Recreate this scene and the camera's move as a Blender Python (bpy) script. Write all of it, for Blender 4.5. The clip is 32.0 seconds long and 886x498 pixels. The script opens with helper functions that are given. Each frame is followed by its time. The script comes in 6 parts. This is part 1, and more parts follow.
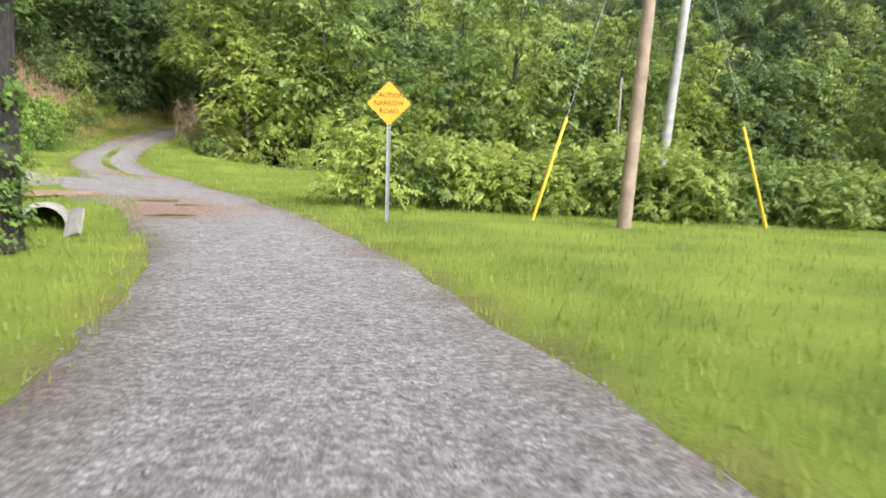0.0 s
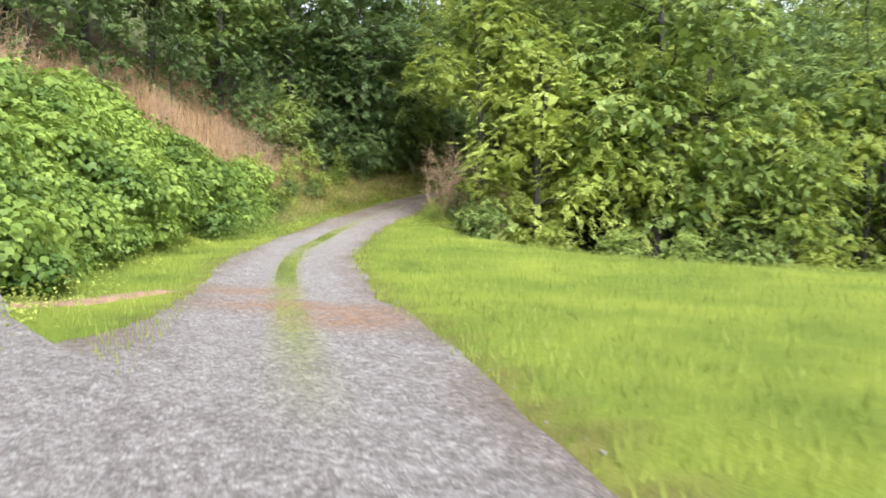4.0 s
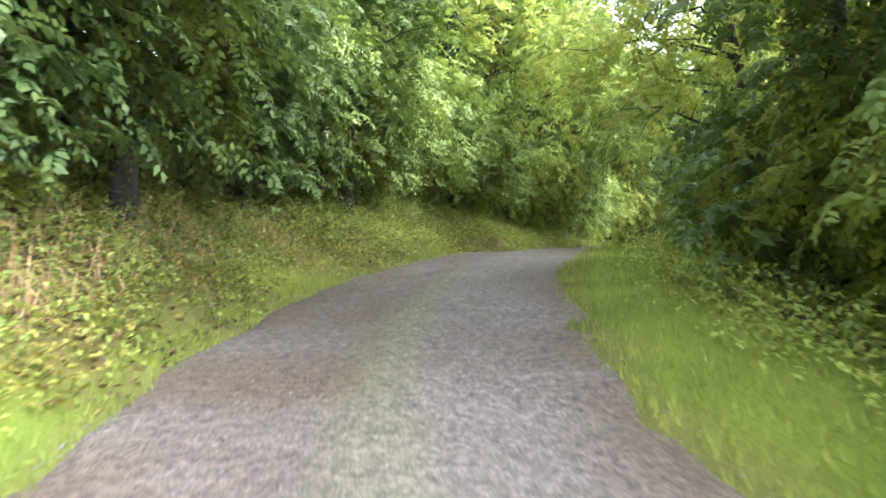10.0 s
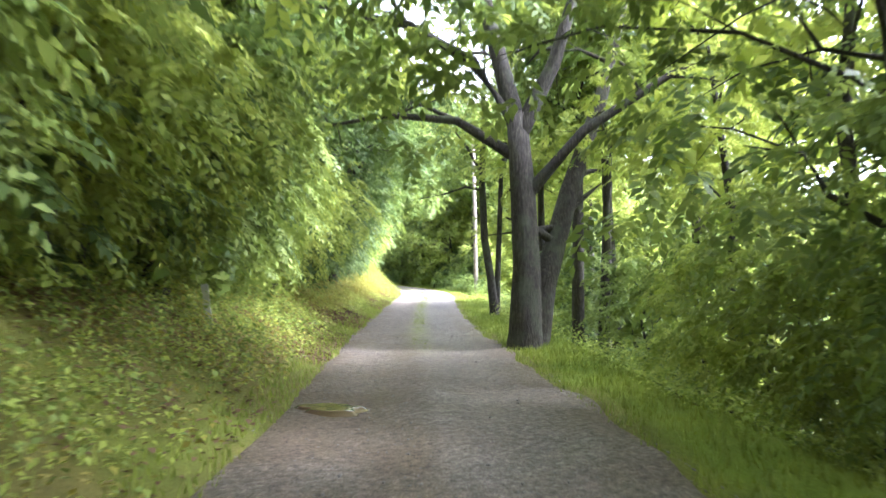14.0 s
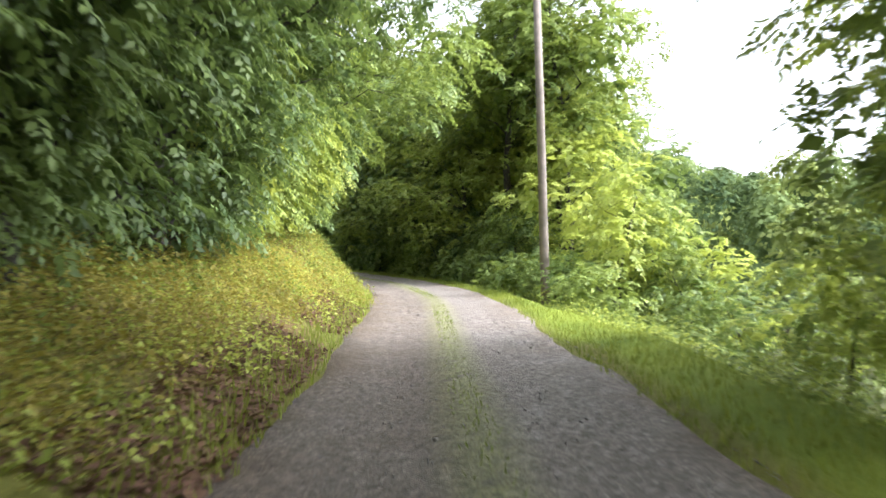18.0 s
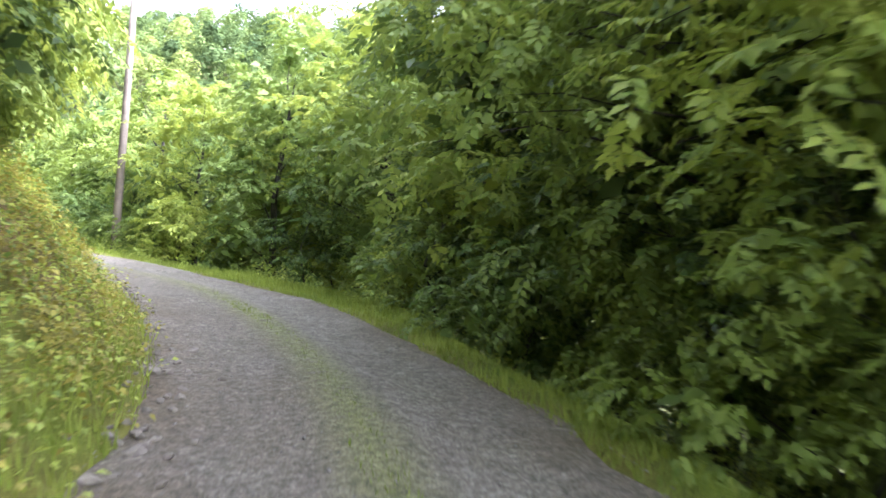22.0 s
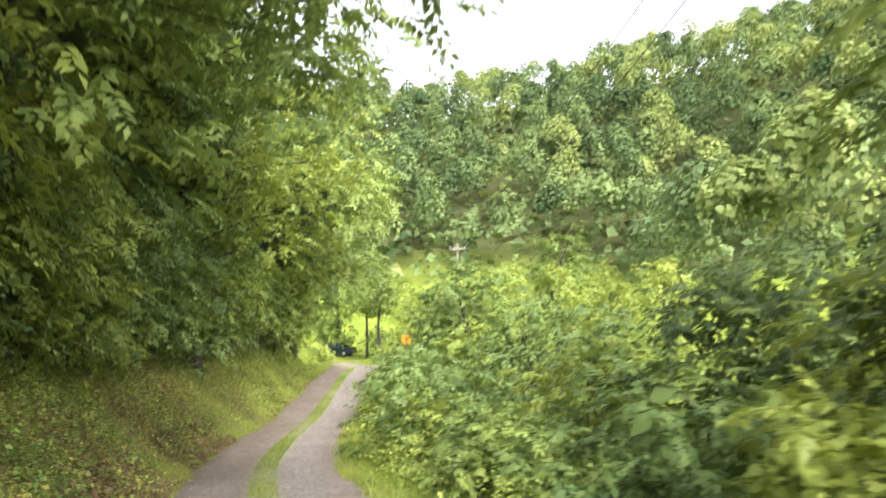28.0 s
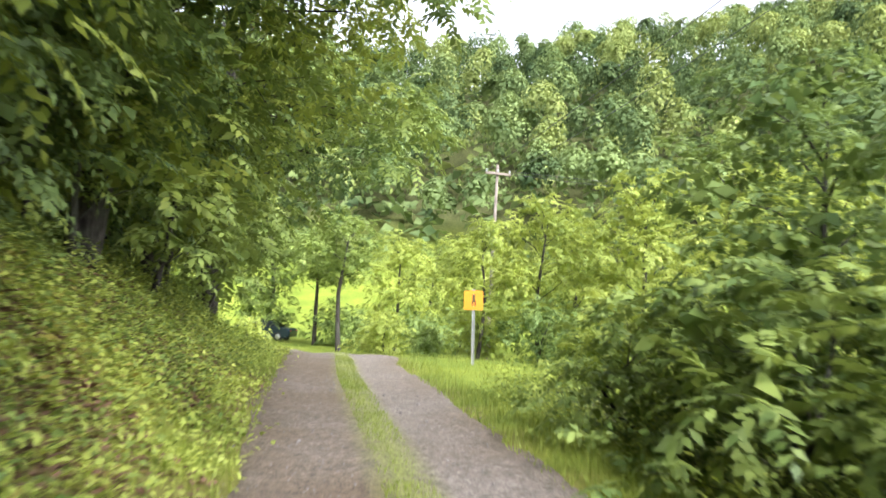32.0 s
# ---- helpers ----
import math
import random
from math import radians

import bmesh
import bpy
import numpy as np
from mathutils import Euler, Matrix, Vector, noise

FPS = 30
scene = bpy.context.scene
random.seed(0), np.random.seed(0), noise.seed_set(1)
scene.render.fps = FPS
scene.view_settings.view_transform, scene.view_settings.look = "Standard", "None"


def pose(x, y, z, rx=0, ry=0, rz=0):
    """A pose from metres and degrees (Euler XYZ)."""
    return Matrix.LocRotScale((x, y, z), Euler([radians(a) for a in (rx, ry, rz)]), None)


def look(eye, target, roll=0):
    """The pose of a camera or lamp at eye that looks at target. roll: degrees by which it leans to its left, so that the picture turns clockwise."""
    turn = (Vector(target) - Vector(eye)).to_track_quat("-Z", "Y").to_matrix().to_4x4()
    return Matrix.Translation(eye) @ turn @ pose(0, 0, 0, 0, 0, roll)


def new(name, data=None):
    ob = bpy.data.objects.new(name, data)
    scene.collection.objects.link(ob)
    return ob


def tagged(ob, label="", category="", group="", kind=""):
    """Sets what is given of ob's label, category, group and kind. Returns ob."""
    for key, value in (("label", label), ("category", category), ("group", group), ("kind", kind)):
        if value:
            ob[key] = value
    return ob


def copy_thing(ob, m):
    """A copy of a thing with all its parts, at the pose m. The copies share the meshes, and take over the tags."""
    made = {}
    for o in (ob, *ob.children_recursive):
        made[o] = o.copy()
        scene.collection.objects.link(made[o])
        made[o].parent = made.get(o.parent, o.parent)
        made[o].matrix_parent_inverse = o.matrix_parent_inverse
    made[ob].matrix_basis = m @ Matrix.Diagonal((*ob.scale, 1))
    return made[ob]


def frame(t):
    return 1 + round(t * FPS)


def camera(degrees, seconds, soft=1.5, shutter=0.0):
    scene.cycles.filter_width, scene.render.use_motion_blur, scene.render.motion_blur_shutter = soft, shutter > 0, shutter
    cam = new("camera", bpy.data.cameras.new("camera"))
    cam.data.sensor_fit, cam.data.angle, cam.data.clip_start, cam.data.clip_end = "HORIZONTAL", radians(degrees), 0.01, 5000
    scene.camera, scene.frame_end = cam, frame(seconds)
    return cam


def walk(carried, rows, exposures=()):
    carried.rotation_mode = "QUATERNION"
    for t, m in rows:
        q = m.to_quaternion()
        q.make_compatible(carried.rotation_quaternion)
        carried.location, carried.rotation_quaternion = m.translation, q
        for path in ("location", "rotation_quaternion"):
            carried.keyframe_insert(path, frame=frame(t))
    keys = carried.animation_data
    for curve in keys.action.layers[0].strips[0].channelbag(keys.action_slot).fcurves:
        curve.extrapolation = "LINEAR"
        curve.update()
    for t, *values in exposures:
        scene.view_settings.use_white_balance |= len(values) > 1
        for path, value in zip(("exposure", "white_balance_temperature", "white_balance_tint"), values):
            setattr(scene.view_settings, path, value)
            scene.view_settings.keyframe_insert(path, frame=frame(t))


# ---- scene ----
cam = camera(61.2, 32.0, soft=1.55, shutter=0.3)
PATH = [
    (0.0, 0.000, 0.000, 1.400, 82.82, -2.81, -0.26),
    (0.5, -0.412, 2.725, 1.405, 80.46, -2.58, 1.02),
    (1.0, -0.979, 5.524, 1.306, 80.77, -4.15, 4.14),
    (1.5, -1.718, 8.331, 1.272, 81.17, -5.83, 6.18),
    (2.0, -2.540, 10.893, 1.257, 81.22, -4.36, 7.63),
    (2.5, -3.444, 13.374, 1.242, 82.17, -2.77, 9.11),
    (3.0, -4.520, 15.782, 1.302, 83.99, -1.73, 11.09),
    (3.5, -5.589, 18.181, 1.281, 85.85, -1.26, 14.14),
    (4.0, -6.911, 20.507, 1.327, 87.47, -0.43, 18.35),
    (4.5, -8.224, 22.907, 1.283, 88.60, 1.22, 21.01),
    (6.5, -14.496, 33.289, 1.427, 88.85, -2.13, 19.27),
    (7.0, -16.074, 36.122, 1.561, 86.96, -1.64, 17.42),
    (7.5, -17.325, 38.873, 1.734, 86.79, 0.35, 17.03),
    (8.0, -18.404, 41.779, 1.824, 88.02, 1.31, 14.89),
    (8.5, -19.409, 44.693, 2.003, 89.43, 0.05, 11.81),
    (9.0, -20.251, 47.526, 2.206, 93.10, 0.91, 7.86),
    (9.5, -20.856, 50.367, 2.512, 91.30, 1.97, -4.65),
    (10.0, -21.127, 53.118, 2.776, 93.97, 1.63, -12.78),
    (10.5, -21.169, 55.887, 3.225, 95.44, 2.91, -16.95),
    (11.0, -20.797, 58.402, 3.657, 94.62, 4.33, -22.57),
    (11.5, -20.173, 60.908, 4.030, 94.99, 4.24, -27.78),
    (12.0, -19.305, 63.333, 4.434, 95.86, 3.52, -32.67),
    (12.5, -18.184, 65.750, 4.780, 95.97, 3.81, -35.72),
    (13.0, -16.975, 67.994, 5.069, 96.31, 3.78, -36.70),
    (13.5, -15.603, 70.321, 5.365, 95.74, 3.10, -39.73),
    (14.0, -13.888, 72.711, 5.520, 93.00, 0.53, -43.73),
    (14.5, -12.249, 74.849, 5.612, 90.33, -0.89, -45.30),
    (16.5, -3.721, 84.660, 5.762, 90.00, -1.20, -45.10),
    (17.0, -1.217, 87.638, 5.819, 92.10, 1.70, -46.30),
    (17.5, 1.287, 90.294, 5.819, 92.20, 2.50, -46.50),
    (18.0, 3.872, 93.191, 5.933, 91.60, 1.10, -45.30),
    (18.5, 6.577, 96.129, 6.047, 91.70, -0.20, -44.80),
    (19.0, 9.323, 99.026, 6.218, 91.70, -0.50, -45.20),
    (19.5, 12.069, 101.923, 6.275, 91.30, -0.60, -45.20),
    (20.0, 14.693, 104.619, 6.446, 91.50, 2.50, -45.60),
    (20.5, 17.157, 107.315, 6.560, 91.40, 3.30, -46.20),
    (21.0, 19.297, 109.931, 6.617, 91.00, 0.50, -44.00),
    (21.5, 21.156, 112.588, 6.731, 91.00, -1.80, -37.70),
    (22.0, 22.934, 115.407, 6.845, 92.20, -2.70, -33.30),
    (22.5, 24.310, 118.225, 6.959, 92.70, -4.50, -28.00),
    (23.0, 25.282, 121.287, 7.130, 92.80, -4.20, -19.50),
    (23.5, 25.933, 124.591, 7.358, 92.90, -2.50, -12.50),
    (24.0, 26.221, 127.855, 7.643, 92.10, -1.00, -6.90),
    (24.5, 26.025, 131.040, 7.871, 92.50, 1.70, -1.70),
    (26.5, 23.212, 143.322, 8.871, 97.10, -0.00, 6.90),
    (27.0, 21.872, 146.184, 8.971, 97.40, 0.77, 8.81),
    (27.5, 20.491, 148.829, 8.839, 97.99, -0.48, 9.16),
    (28.0, 19.161, 151.327, 8.551, 93.68, 1.04, 11.46),
    (28.5, 17.772, 153.750, 8.255, 89.36, 2.25, 13.93),
    (29.0, 16.382, 156.181, 7.891, 88.05, 2.65, 14.78),
    (29.5, 14.987, 158.650, 7.497, 88.55, 3.00, 14.42),
    (30.0, 13.652, 161.190, 7.146, 88.36, 2.92, 14.21),
    (30.5, 12.356, 163.973, 6.824, 87.66, 1.28, 13.61),
    (31.0, 11.142, 167.216, 6.490, 87.29, 0.73, 9.91),
    (31.5, 10.157, 170.542, 6.265, 89.70, -0.91, 6.89),
    (32.0, 9.427, 174.026, 6.124, 93.91, -3.60, 5.04),
]

EXPOSURES = [(0.0, 0.12, 5900, 14), (3.0, 0.28, 5900, 14), (7.0, 0.48, 5800, 14), (9.0, 1.3, 5600, 16), (10.0, 2.4, 5500, 18), (11.0, 2.5, 5500, 19), (12.0, 2.45, 5500, 19), (13.0, 2.6, 5500, 19), (14.5, 2.5, 5400, 19), (17.0, 1.75, 5700, 16), (18.0, 1.15, 5900, 14),
             (19.0, 0.8, 5900, 14), (20.0, 1.3, 5700, 16), (21.0, 2.2, 5700, 16), (22.0, 2.2, 5600, 17), (23.0, 1.8, 5700, 16), (24.0, 1.4, 5800, 15), (25.5, 0.95, 6000, 14), (28.0, 0.95, 6200, 14), (29.0, 1.1, 6100, 14), (30.0, 1.1, 6100, 14), (32.0, 0.85, 6000, 14)]
walk(cam, [(r[0], pose(*r[1:])) for r in PATH], EXPOSURES)

# ---- sky and light: a bright, even overcast ----
world = bpy.data.worlds.new("overcast_sky")
scene.world = world
world.use_nodes = True
wn, wl = world.node_tree.nodes, world.node_tree.links
sky = wn.new("ShaderNodeTexSky")
sky.sky_type = "NISHITA"
sky.sun_disc = False
sky.sun_elevation, sky.sun_rotation = radians(43), radians(140)
sky.air_density, sky.dust_density = 1.0, 4.0
soft_sky = wn.new("ShaderNodeHueSaturation")
soft_sky.inputs["Saturation"].default_value = 0.18
wl.new(sky.outputs["Color"], soft_sky.inputs["Color"])
wl.new(soft_sky.outputs["Color"], wn["Background"].inputs["Color"])
wn["Background"].inputs["Strength"].default_value = 0.34
sun = new("sun", bpy.data.lights.new("sun", "SUN"))
sun.data.energy, sun.data.angle, sun.data.color = 2.9, radians(10), (1.0, 0.97, 0.91)
sun.matrix_world = look((0, 0, 0), (math.sin(radians(140)) * -0.73, -math.cos(radians(140)) * 0.73, -0.68))

rng = np.random.default_rng(7)


# ---- materials ----
def nodes_of(name):
    m = bpy.data.materials.new(name)
    m.use_nodes = True
    return m, m.node_tree.nodes, m.node_tree.links, m.node_tree.nodes["Principled BSDF"]


def noise_node(n, l, vec, scale, detail=4.0, rough=0.6):
    k = n.new("ShaderNodeTexNoise")
    k.inputs["Scale"].default_value, k.inputs["Detail"].default_value, k.inputs["Roughness"].default_value = scale, detail, rough
    if vec:
        l.new(vec, k.inputs["Vector"])
    return k


def ramp(n, l, fac, stops):
    r = n.new("ShaderNodeValToRGB")
    while len(r.color_ramp.elements) < len(stops):
        r.color_ramp.elements.new(0.5)
    for e, (p, c) in zip(r.color_ramp.elements, stops):
        e.position, e.color = p, (*c, 1)
    l.new(fac, r.inputs["Fac"])
    return r


def mix(n, l, fac, a, b, kind="MIX"):
    m = n.new("ShaderNodeMix")
    m.data_type, m.blend_type = "RGBA", kind
    for sock, v in ((m.inputs["Factor"], fac), (m.inputs["A"], a), (m.inputs["B"], b)):
        if hasattr(v, "links"):
            l.new(v, sock)
        elif isinstance(v, (int, float)):
            sock.default_value = v
        else:
            sock.default_value = (*v, 1)
    return m.outputs["Result"]


def bump(n, l, height, bsdf, strength, distance=0.02):
    b = n.new("ShaderNodeBump")
    b.inputs["Strength"].default_value, b.inputs["Distance"].default_value = strength, distance
    l.new(height, b.inputs["Height"])
    l.new(b.outputs["Normal"], bsdf.inputs["Normal"])


def span(n, l, value, a, b, c=0.0, d=1.0):
    m = n.new("ShaderNodeMapRange")
    m.inputs["From Min"].default_value, m.inputs["From Max"].default_value = a, b
    m.inputs["To Min"].default_value, m.inputs["To Max"].default_value = c, d
    l.new(value, m.inputs["Value"])
    return m.outputs["Result"]


def plain(name, colour, rough=0.6, metal=0.0, vary=0.25, scale=6.0, relief=0.15):
    m, n, l, b = nodes_of(name)
    geo = n.new("ShaderNodeNewGeometry")
    k = noise_node(n, l, geo.outputs["Position"], scale)
    f = noise_node(n, l, geo.outputs["Position"], scale * 9, 3.0)
    lo = tuple(c * (1 - vary) for c in colour)
    hi = tuple(min(1.0, c * (1 + vary)) for c in colour)
    r = ramp(n, l, k.outputs["Fac"], [(0.3, lo), (0.7, hi)])
    l.new(r.outputs["Color"], b.inputs["Base Color"])
    b.inputs["Roughness"].default_value, b.inputs["Metallic"].default_value = rough, metal
    if relief:
        bump(n, l, f.outputs["Fac"], b, relief, 0.01)
    return m


def leaf_material(name, dark, light, thru=0.34, rough=0.5, gloss=0.22, patch=0.7, speck=0.24):
    m, n, l, b = nodes_of(name)
    geo, info = n.new("ShaderNodeNewGeometry"), n.new("ShaderNodeObjectInfo")
    k = noise_node(n, l, geo.outputs["Position"], patch, 2.0)
    add = n.new("ShaderNodeMath")
    add.operation = "ADD"
    l.new(span(n, l, geo.outputs["Random Per Island"], 0, 1, -speck, speck), add.inputs[0])
    l.new(span(n, l, k.outputs["Fac"], 0.3, 0.7, 0.15, 0.85), add.inputs[1])
    add2 = n.new("ShaderNodeMath")
    add2.operation = "ADD"
    l.new(add.outputs[0], add2.inputs[0])
    l.new(span(n, l, info.outputs["Random"], 0, 1, -0.18, 0.18), add2.inputs[1])
    r = ramp(n, l, add2.outputs[0], [(0.15, dark), (0.85, light)])
    l.new(r.outputs["Color"], b.inputs["Base Color"])
    b.inputs["Roughness"].default_value = rough
    b.inputs["Specular IOR Level"].default_value = gloss
    tr = n.new("ShaderNodeBsdfTranslucent")
    warm = mix(n, l, 0.5, r.outputs["Color"], (light[0] * 1.25, light[1] * 1.2, light[2] * 0.75))
    l.new(warm, tr.inputs["Color"])
    ms = n.new("ShaderNodeMixShader")
    ms.inputs["Fac"].default_value = thru
    l.new(b.outputs["BSDF"], ms.inputs[1])
    l.new(tr.outputs["BSDF"], ms.inputs[2])
    l.new(ms.outputs["Shader"], n["Material Output"].inputs["Surface"])
    return m


LEAF_DEEP = leaf_material("leaf_deep_green", (0.05, 0.088, 0.03), (0.175, 0.245, 0.075))
LEAF_MID = leaf_material("leaf_mid_green", (0.09, 0.143, 0.036), (0.30, 0.375, 0.095))
LEAF_BRIGHT = leaf_material("leaf_bright_green", (0.145, 0.205, 0.042), (0.45, 0.51, 0.12), 0.45)
LEAF_BLUE = leaf_material("leaf_cool_green", (0.078, 0.132, 0.038), (0.262, 0.345, 0.10))
LEAF_VINE = leaf_material("leaf_vine_green", (0.085, 0.148, 0.03), (0.30, 0.40, 0.075))
LEAF_GOLD = leaf_material("leaf_yellowing", (0.165, 0.15, 0.035), (0.42, 0.37, 0.085))
LEAF_FAR = [
    leaf_material("leaf_far_woods", (0.065, 0.105, 0.044), (0.26, 0.335, 0.125), 0.3, 0.85, 0.06, 0.2, 0.08),
    leaf_material("leaf_far_dark", (0.042, 0.074, 0.034), (0.165, 0.225, 0.09), 0.3, 0.85, 0.06, 0.2, 0.08),
    leaf_material("leaf_far_light", (0.10, 0.145, 0.045), (0.33, 0.385, 0.13), 0.35, 0.85, 0.06, 0.2, 0.08)]
GRASS = leaf_material("grass_blade", (0.13, 0.18, 0.038), (0.32, 0.37, 0.078), 0.4)
GRASS_DRY = leaf_material("dry_grass", (0.28, 0.18, 0.09), (0.58, 0.41, 0.23), 0.25)
LITTER = leaf_material("dead_leaves", (0.09, 0.05, 0.032), (0.24, 0.14, 0.09), 0.1, 0.7)


def bark_material():
    m, n, l, b = nodes_of("bark")
    geo, sc = n.new("ShaderNodeNewGeometry"), n.new("ShaderNodeVectorMath")
    sc.operation = "MULTIPLY"
    sc.inputs[1].default_value = (1.0, 1.0, 0.22)
    l.new(geo.outputs["Position"], sc.inputs[0])
    rib, moss = noise_node(n, l, sc.outputs[0], 26, 5.0, 0.7), noise_node(n, l, geo.outputs["Position"], 1.8, 4.0)
    c = ramp(n, l, rib.outputs["Fac"], [(0.35, (0.014, 0.011, 0.009)), (0.5, (0.036, 0.03, 0.024)), (0.68, (0.085, 0.071, 0.058))])
    grey = mix(n, l, span(n, l, moss.outputs["Fac"], 0.52, 0.68), c.outputs["Color"], (0.065, 0.07, 0.048))
    l.new(grey, b.inputs["Base Color"])
    b.inputs["Roughness"].default_value = 0.92
    bump(n, l, rib.outputs["Fac"], b, 1.0, 0.035)
    return m


BARK = bark_material()
BARK_PALE = plain("pale_dead_wood", (0.40, 0.27, 0.165), 0.85, 0, 0.3, 7, 0.5)


def ground_material():
    m, n, l, b = nodes_of("ground")
    geo = n.new("ShaderNodeNewGeometry")
    pos = geo.outputs["Position"]
    att = n.new("ShaderNodeAttribute")
    att.attribute_name = "cover"
    sep = n.new("ShaderNodeSeparateColor")
    l.new(att.outputs["Color"], sep.inputs["Color"])
    big, fine, mid = noise_node(n, l, pos, 0.35), noise_node(n, l, pos, 38, 5.0, 0.75), noise_node(n, l, pos, 2.6)
    g1 = ramp(n, l, big.outputs["Fac"], [(0.3, (0.13, 0.19, 0.03)), (0.7, (0.28, 0.335, 0.055))])
    g2 = ramp(n, l, fine.outputs["Fac"], [(0.3, (0.45, 0.5, 0.35)), (0.7, (1.25, 1.2, 1.0))])
    grass = mix(n, l, 1.0, g1.outputs["Color"], g2.outputs["Color"], "MULTIPLY")
    dirt = ramp(n, l, mid.outputs["Fac"], [(0.3, (0.10, 0.062, 0.04)), (0.55, (0.19, 0.12, 0.075)), (0.75, (0.30, 0.19, 0.12))])
    dirt2 = mix(n, l, 1.0, dirt.outputs["Color"], g2.outputs["Color"], "MULTIPLY")
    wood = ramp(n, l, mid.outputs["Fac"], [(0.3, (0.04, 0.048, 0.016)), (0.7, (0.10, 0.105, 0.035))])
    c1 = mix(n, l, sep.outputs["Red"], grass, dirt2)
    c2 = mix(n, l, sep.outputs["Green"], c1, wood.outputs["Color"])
    l.new(c2, b.inputs["Base Color"])
    b.inputs["Roughness"].default_value = 0.95
    b.inputs["Specular IOR Level"].default_value = 0.15
    bump(n, l, fine.outputs["Fac"], b, 0.8, 0.04)
    return m


def road_material(name="gravel_road"):
    m, n, l, b = nodes_of(name)
    geo = n.new("ShaderNodeNewGeometry")
    pos = geo.outputs["Position"]
    uv = n.new("ShaderNodeUVMap")
    sep = n.new("ShaderNodeSeparateXYZ")
    l.new(uv.outputs["UV"], sep.inputs["Vector"])
    fine, mid, big = noise_node(n, l, pos, 55, 4.0, 0.8), noise_node(n, l, pos, 4.0, 4.0), noise_node(n, l, pos, 0.6, 3.0)
    vor = n.new("ShaderNodeTexVoronoi")
    vor.inputs["Scale"].default_value = 34
    l.new(pos, vor.inputs["Vector"])
    base = ramp(n, l, mid.outputs["Fac"], [(0.2, (0.20, 0.178, 0.16)), (0.5, (0.275, 0.252, 0.232)), (0.8, (0.37, 0.345, 0.32))])
    grit = ramp(n, l, fine.outputs["Fac"], [(0.36, (0.38, 0.36, 0.345)), (0.5, (0.95, 0.94, 0.93)), (0.66, (1.7, 1.68, 1.65))])
    lumps = noise_node(n, l, pos, 15, 3.0, 0.7)
    coarse = ramp(n, l, lumps.outputs["Fac"], [(0.34, (0.6, 0.58, 0.56)), (0.5, (1.0, 1.0, 1.0)), (0.66, (1.38, 1.38, 1.38))])
    c = mix(n, l, 1.0, base.outputs["Color"], grit.outputs["Color"], "MULTIPLY")
    chip = n.new("ShaderNodeSeparateColor")
    l.new(vor.outputs["Color"], chip.inputs["Color"])
    tone = ramp(n, l, chip.outputs["Red"], [(0.0, (0.62, 0.6, 0.58)), (0.7, (1.0, 1.0, 1.0)), (1.0, (1.45, 1.45, 1.45))])
    stones = mix(n, l, 0.8, c, tone.outputs["Color"], "MULTIPLY")
    # packed brown wheel tracks, loose pale stone between
    wav = n.new("ShaderNodeMath")
    wav.operation = "ABSOLUTE"
    l.new(sep.outputs["X"], wav.inputs[0])
    edge = n.new("ShaderNodeMath")
    edge.operation = "MULTIPLY"
    l.new(span(n, l, wav.outputs[0], 0.55, 0.98), edge.inputs[0])
    l.new(span(n, l, big.outputs["Fac"], 0.35, 0.6), edge.inputs[1])
    brown = mix(n, l, edge.outputs[0], stones, mix(n, l, 1.0, (0.165, 0.125, 0.09), grit.outputs["Color"], "MULTIPLY"))
    att = n.new("ShaderNodeAttribute")
    att.attribute_name = "growth"
    patch = n.new("ShaderNodeMath")
    patch.operation = "MULTIPLY"
    l.new(att.outputs["Fac"], patch.inputs[0])
    l.new(span(n, l, mid.outputs["Fac"], 0.28, 0.44), patch.inputs[1])
    green = mix(n, l, 1.0, mix(n, l, big.outputs["Fac"], (0.16, 0.185, 0.045), (0.27, 0.285, 0.07)), grit.outputs["Color"], "MULTIPLY")
    soil_att = n.new("ShaderNodeAttribute")
    soil_att.attribute_name = "soil"
    soil = n.new("ShaderNodeMath")
    soil.operation = "MULTIPLY"
    l.new(soil_att.outputs["Fac"], soil.inputs[0])
    l.new(span(n, l, big.outputs["Fac"], 0.3, 0.62, 0.55, 1.0), soil.inputs[1])
    brown = mix(n, l, soil.outputs[0], brown, mix(n, l, 1.0, (0.158, 0.117, 0.079), grit.outputs["Color"], "MULTIPLY"))
    mud_att = n.new("ShaderNodeAttribute")
    mud_att.attribute_name = "clay"
    mud = n.new("ShaderNodeMath")
    mud.operation = "MULTIPLY"
    l.new(mud_att.outputs["Fac"], mud.inputs[0])
    l.new(span(n, l, mid.outputs["Fac"], 0.3, 0.5), mud.inputs[1])
    clay = mix(n, l, 0.6, (0.27, 0.165, 0.10), mix(n, l, 1.0, (0.27, 0.165, 0.10), grit.outputs["Color"], "MULTIPLY"))
    l.new(mix(n, l, 1.0, mix(n, l, mud.outputs[0], mix(n, l, patch.outputs[0], brown, green), clay), coarse.outputs["Color"], "MULTIPLY"), b.inputs["Base Color"])
    b.inputs["Roughness"].default_value = 0.85
    bump(n, l, fine.outputs["Fac"], b, 1.0, 0.03)
    return m


GROUND, ROAD = ground_material(), road_material()


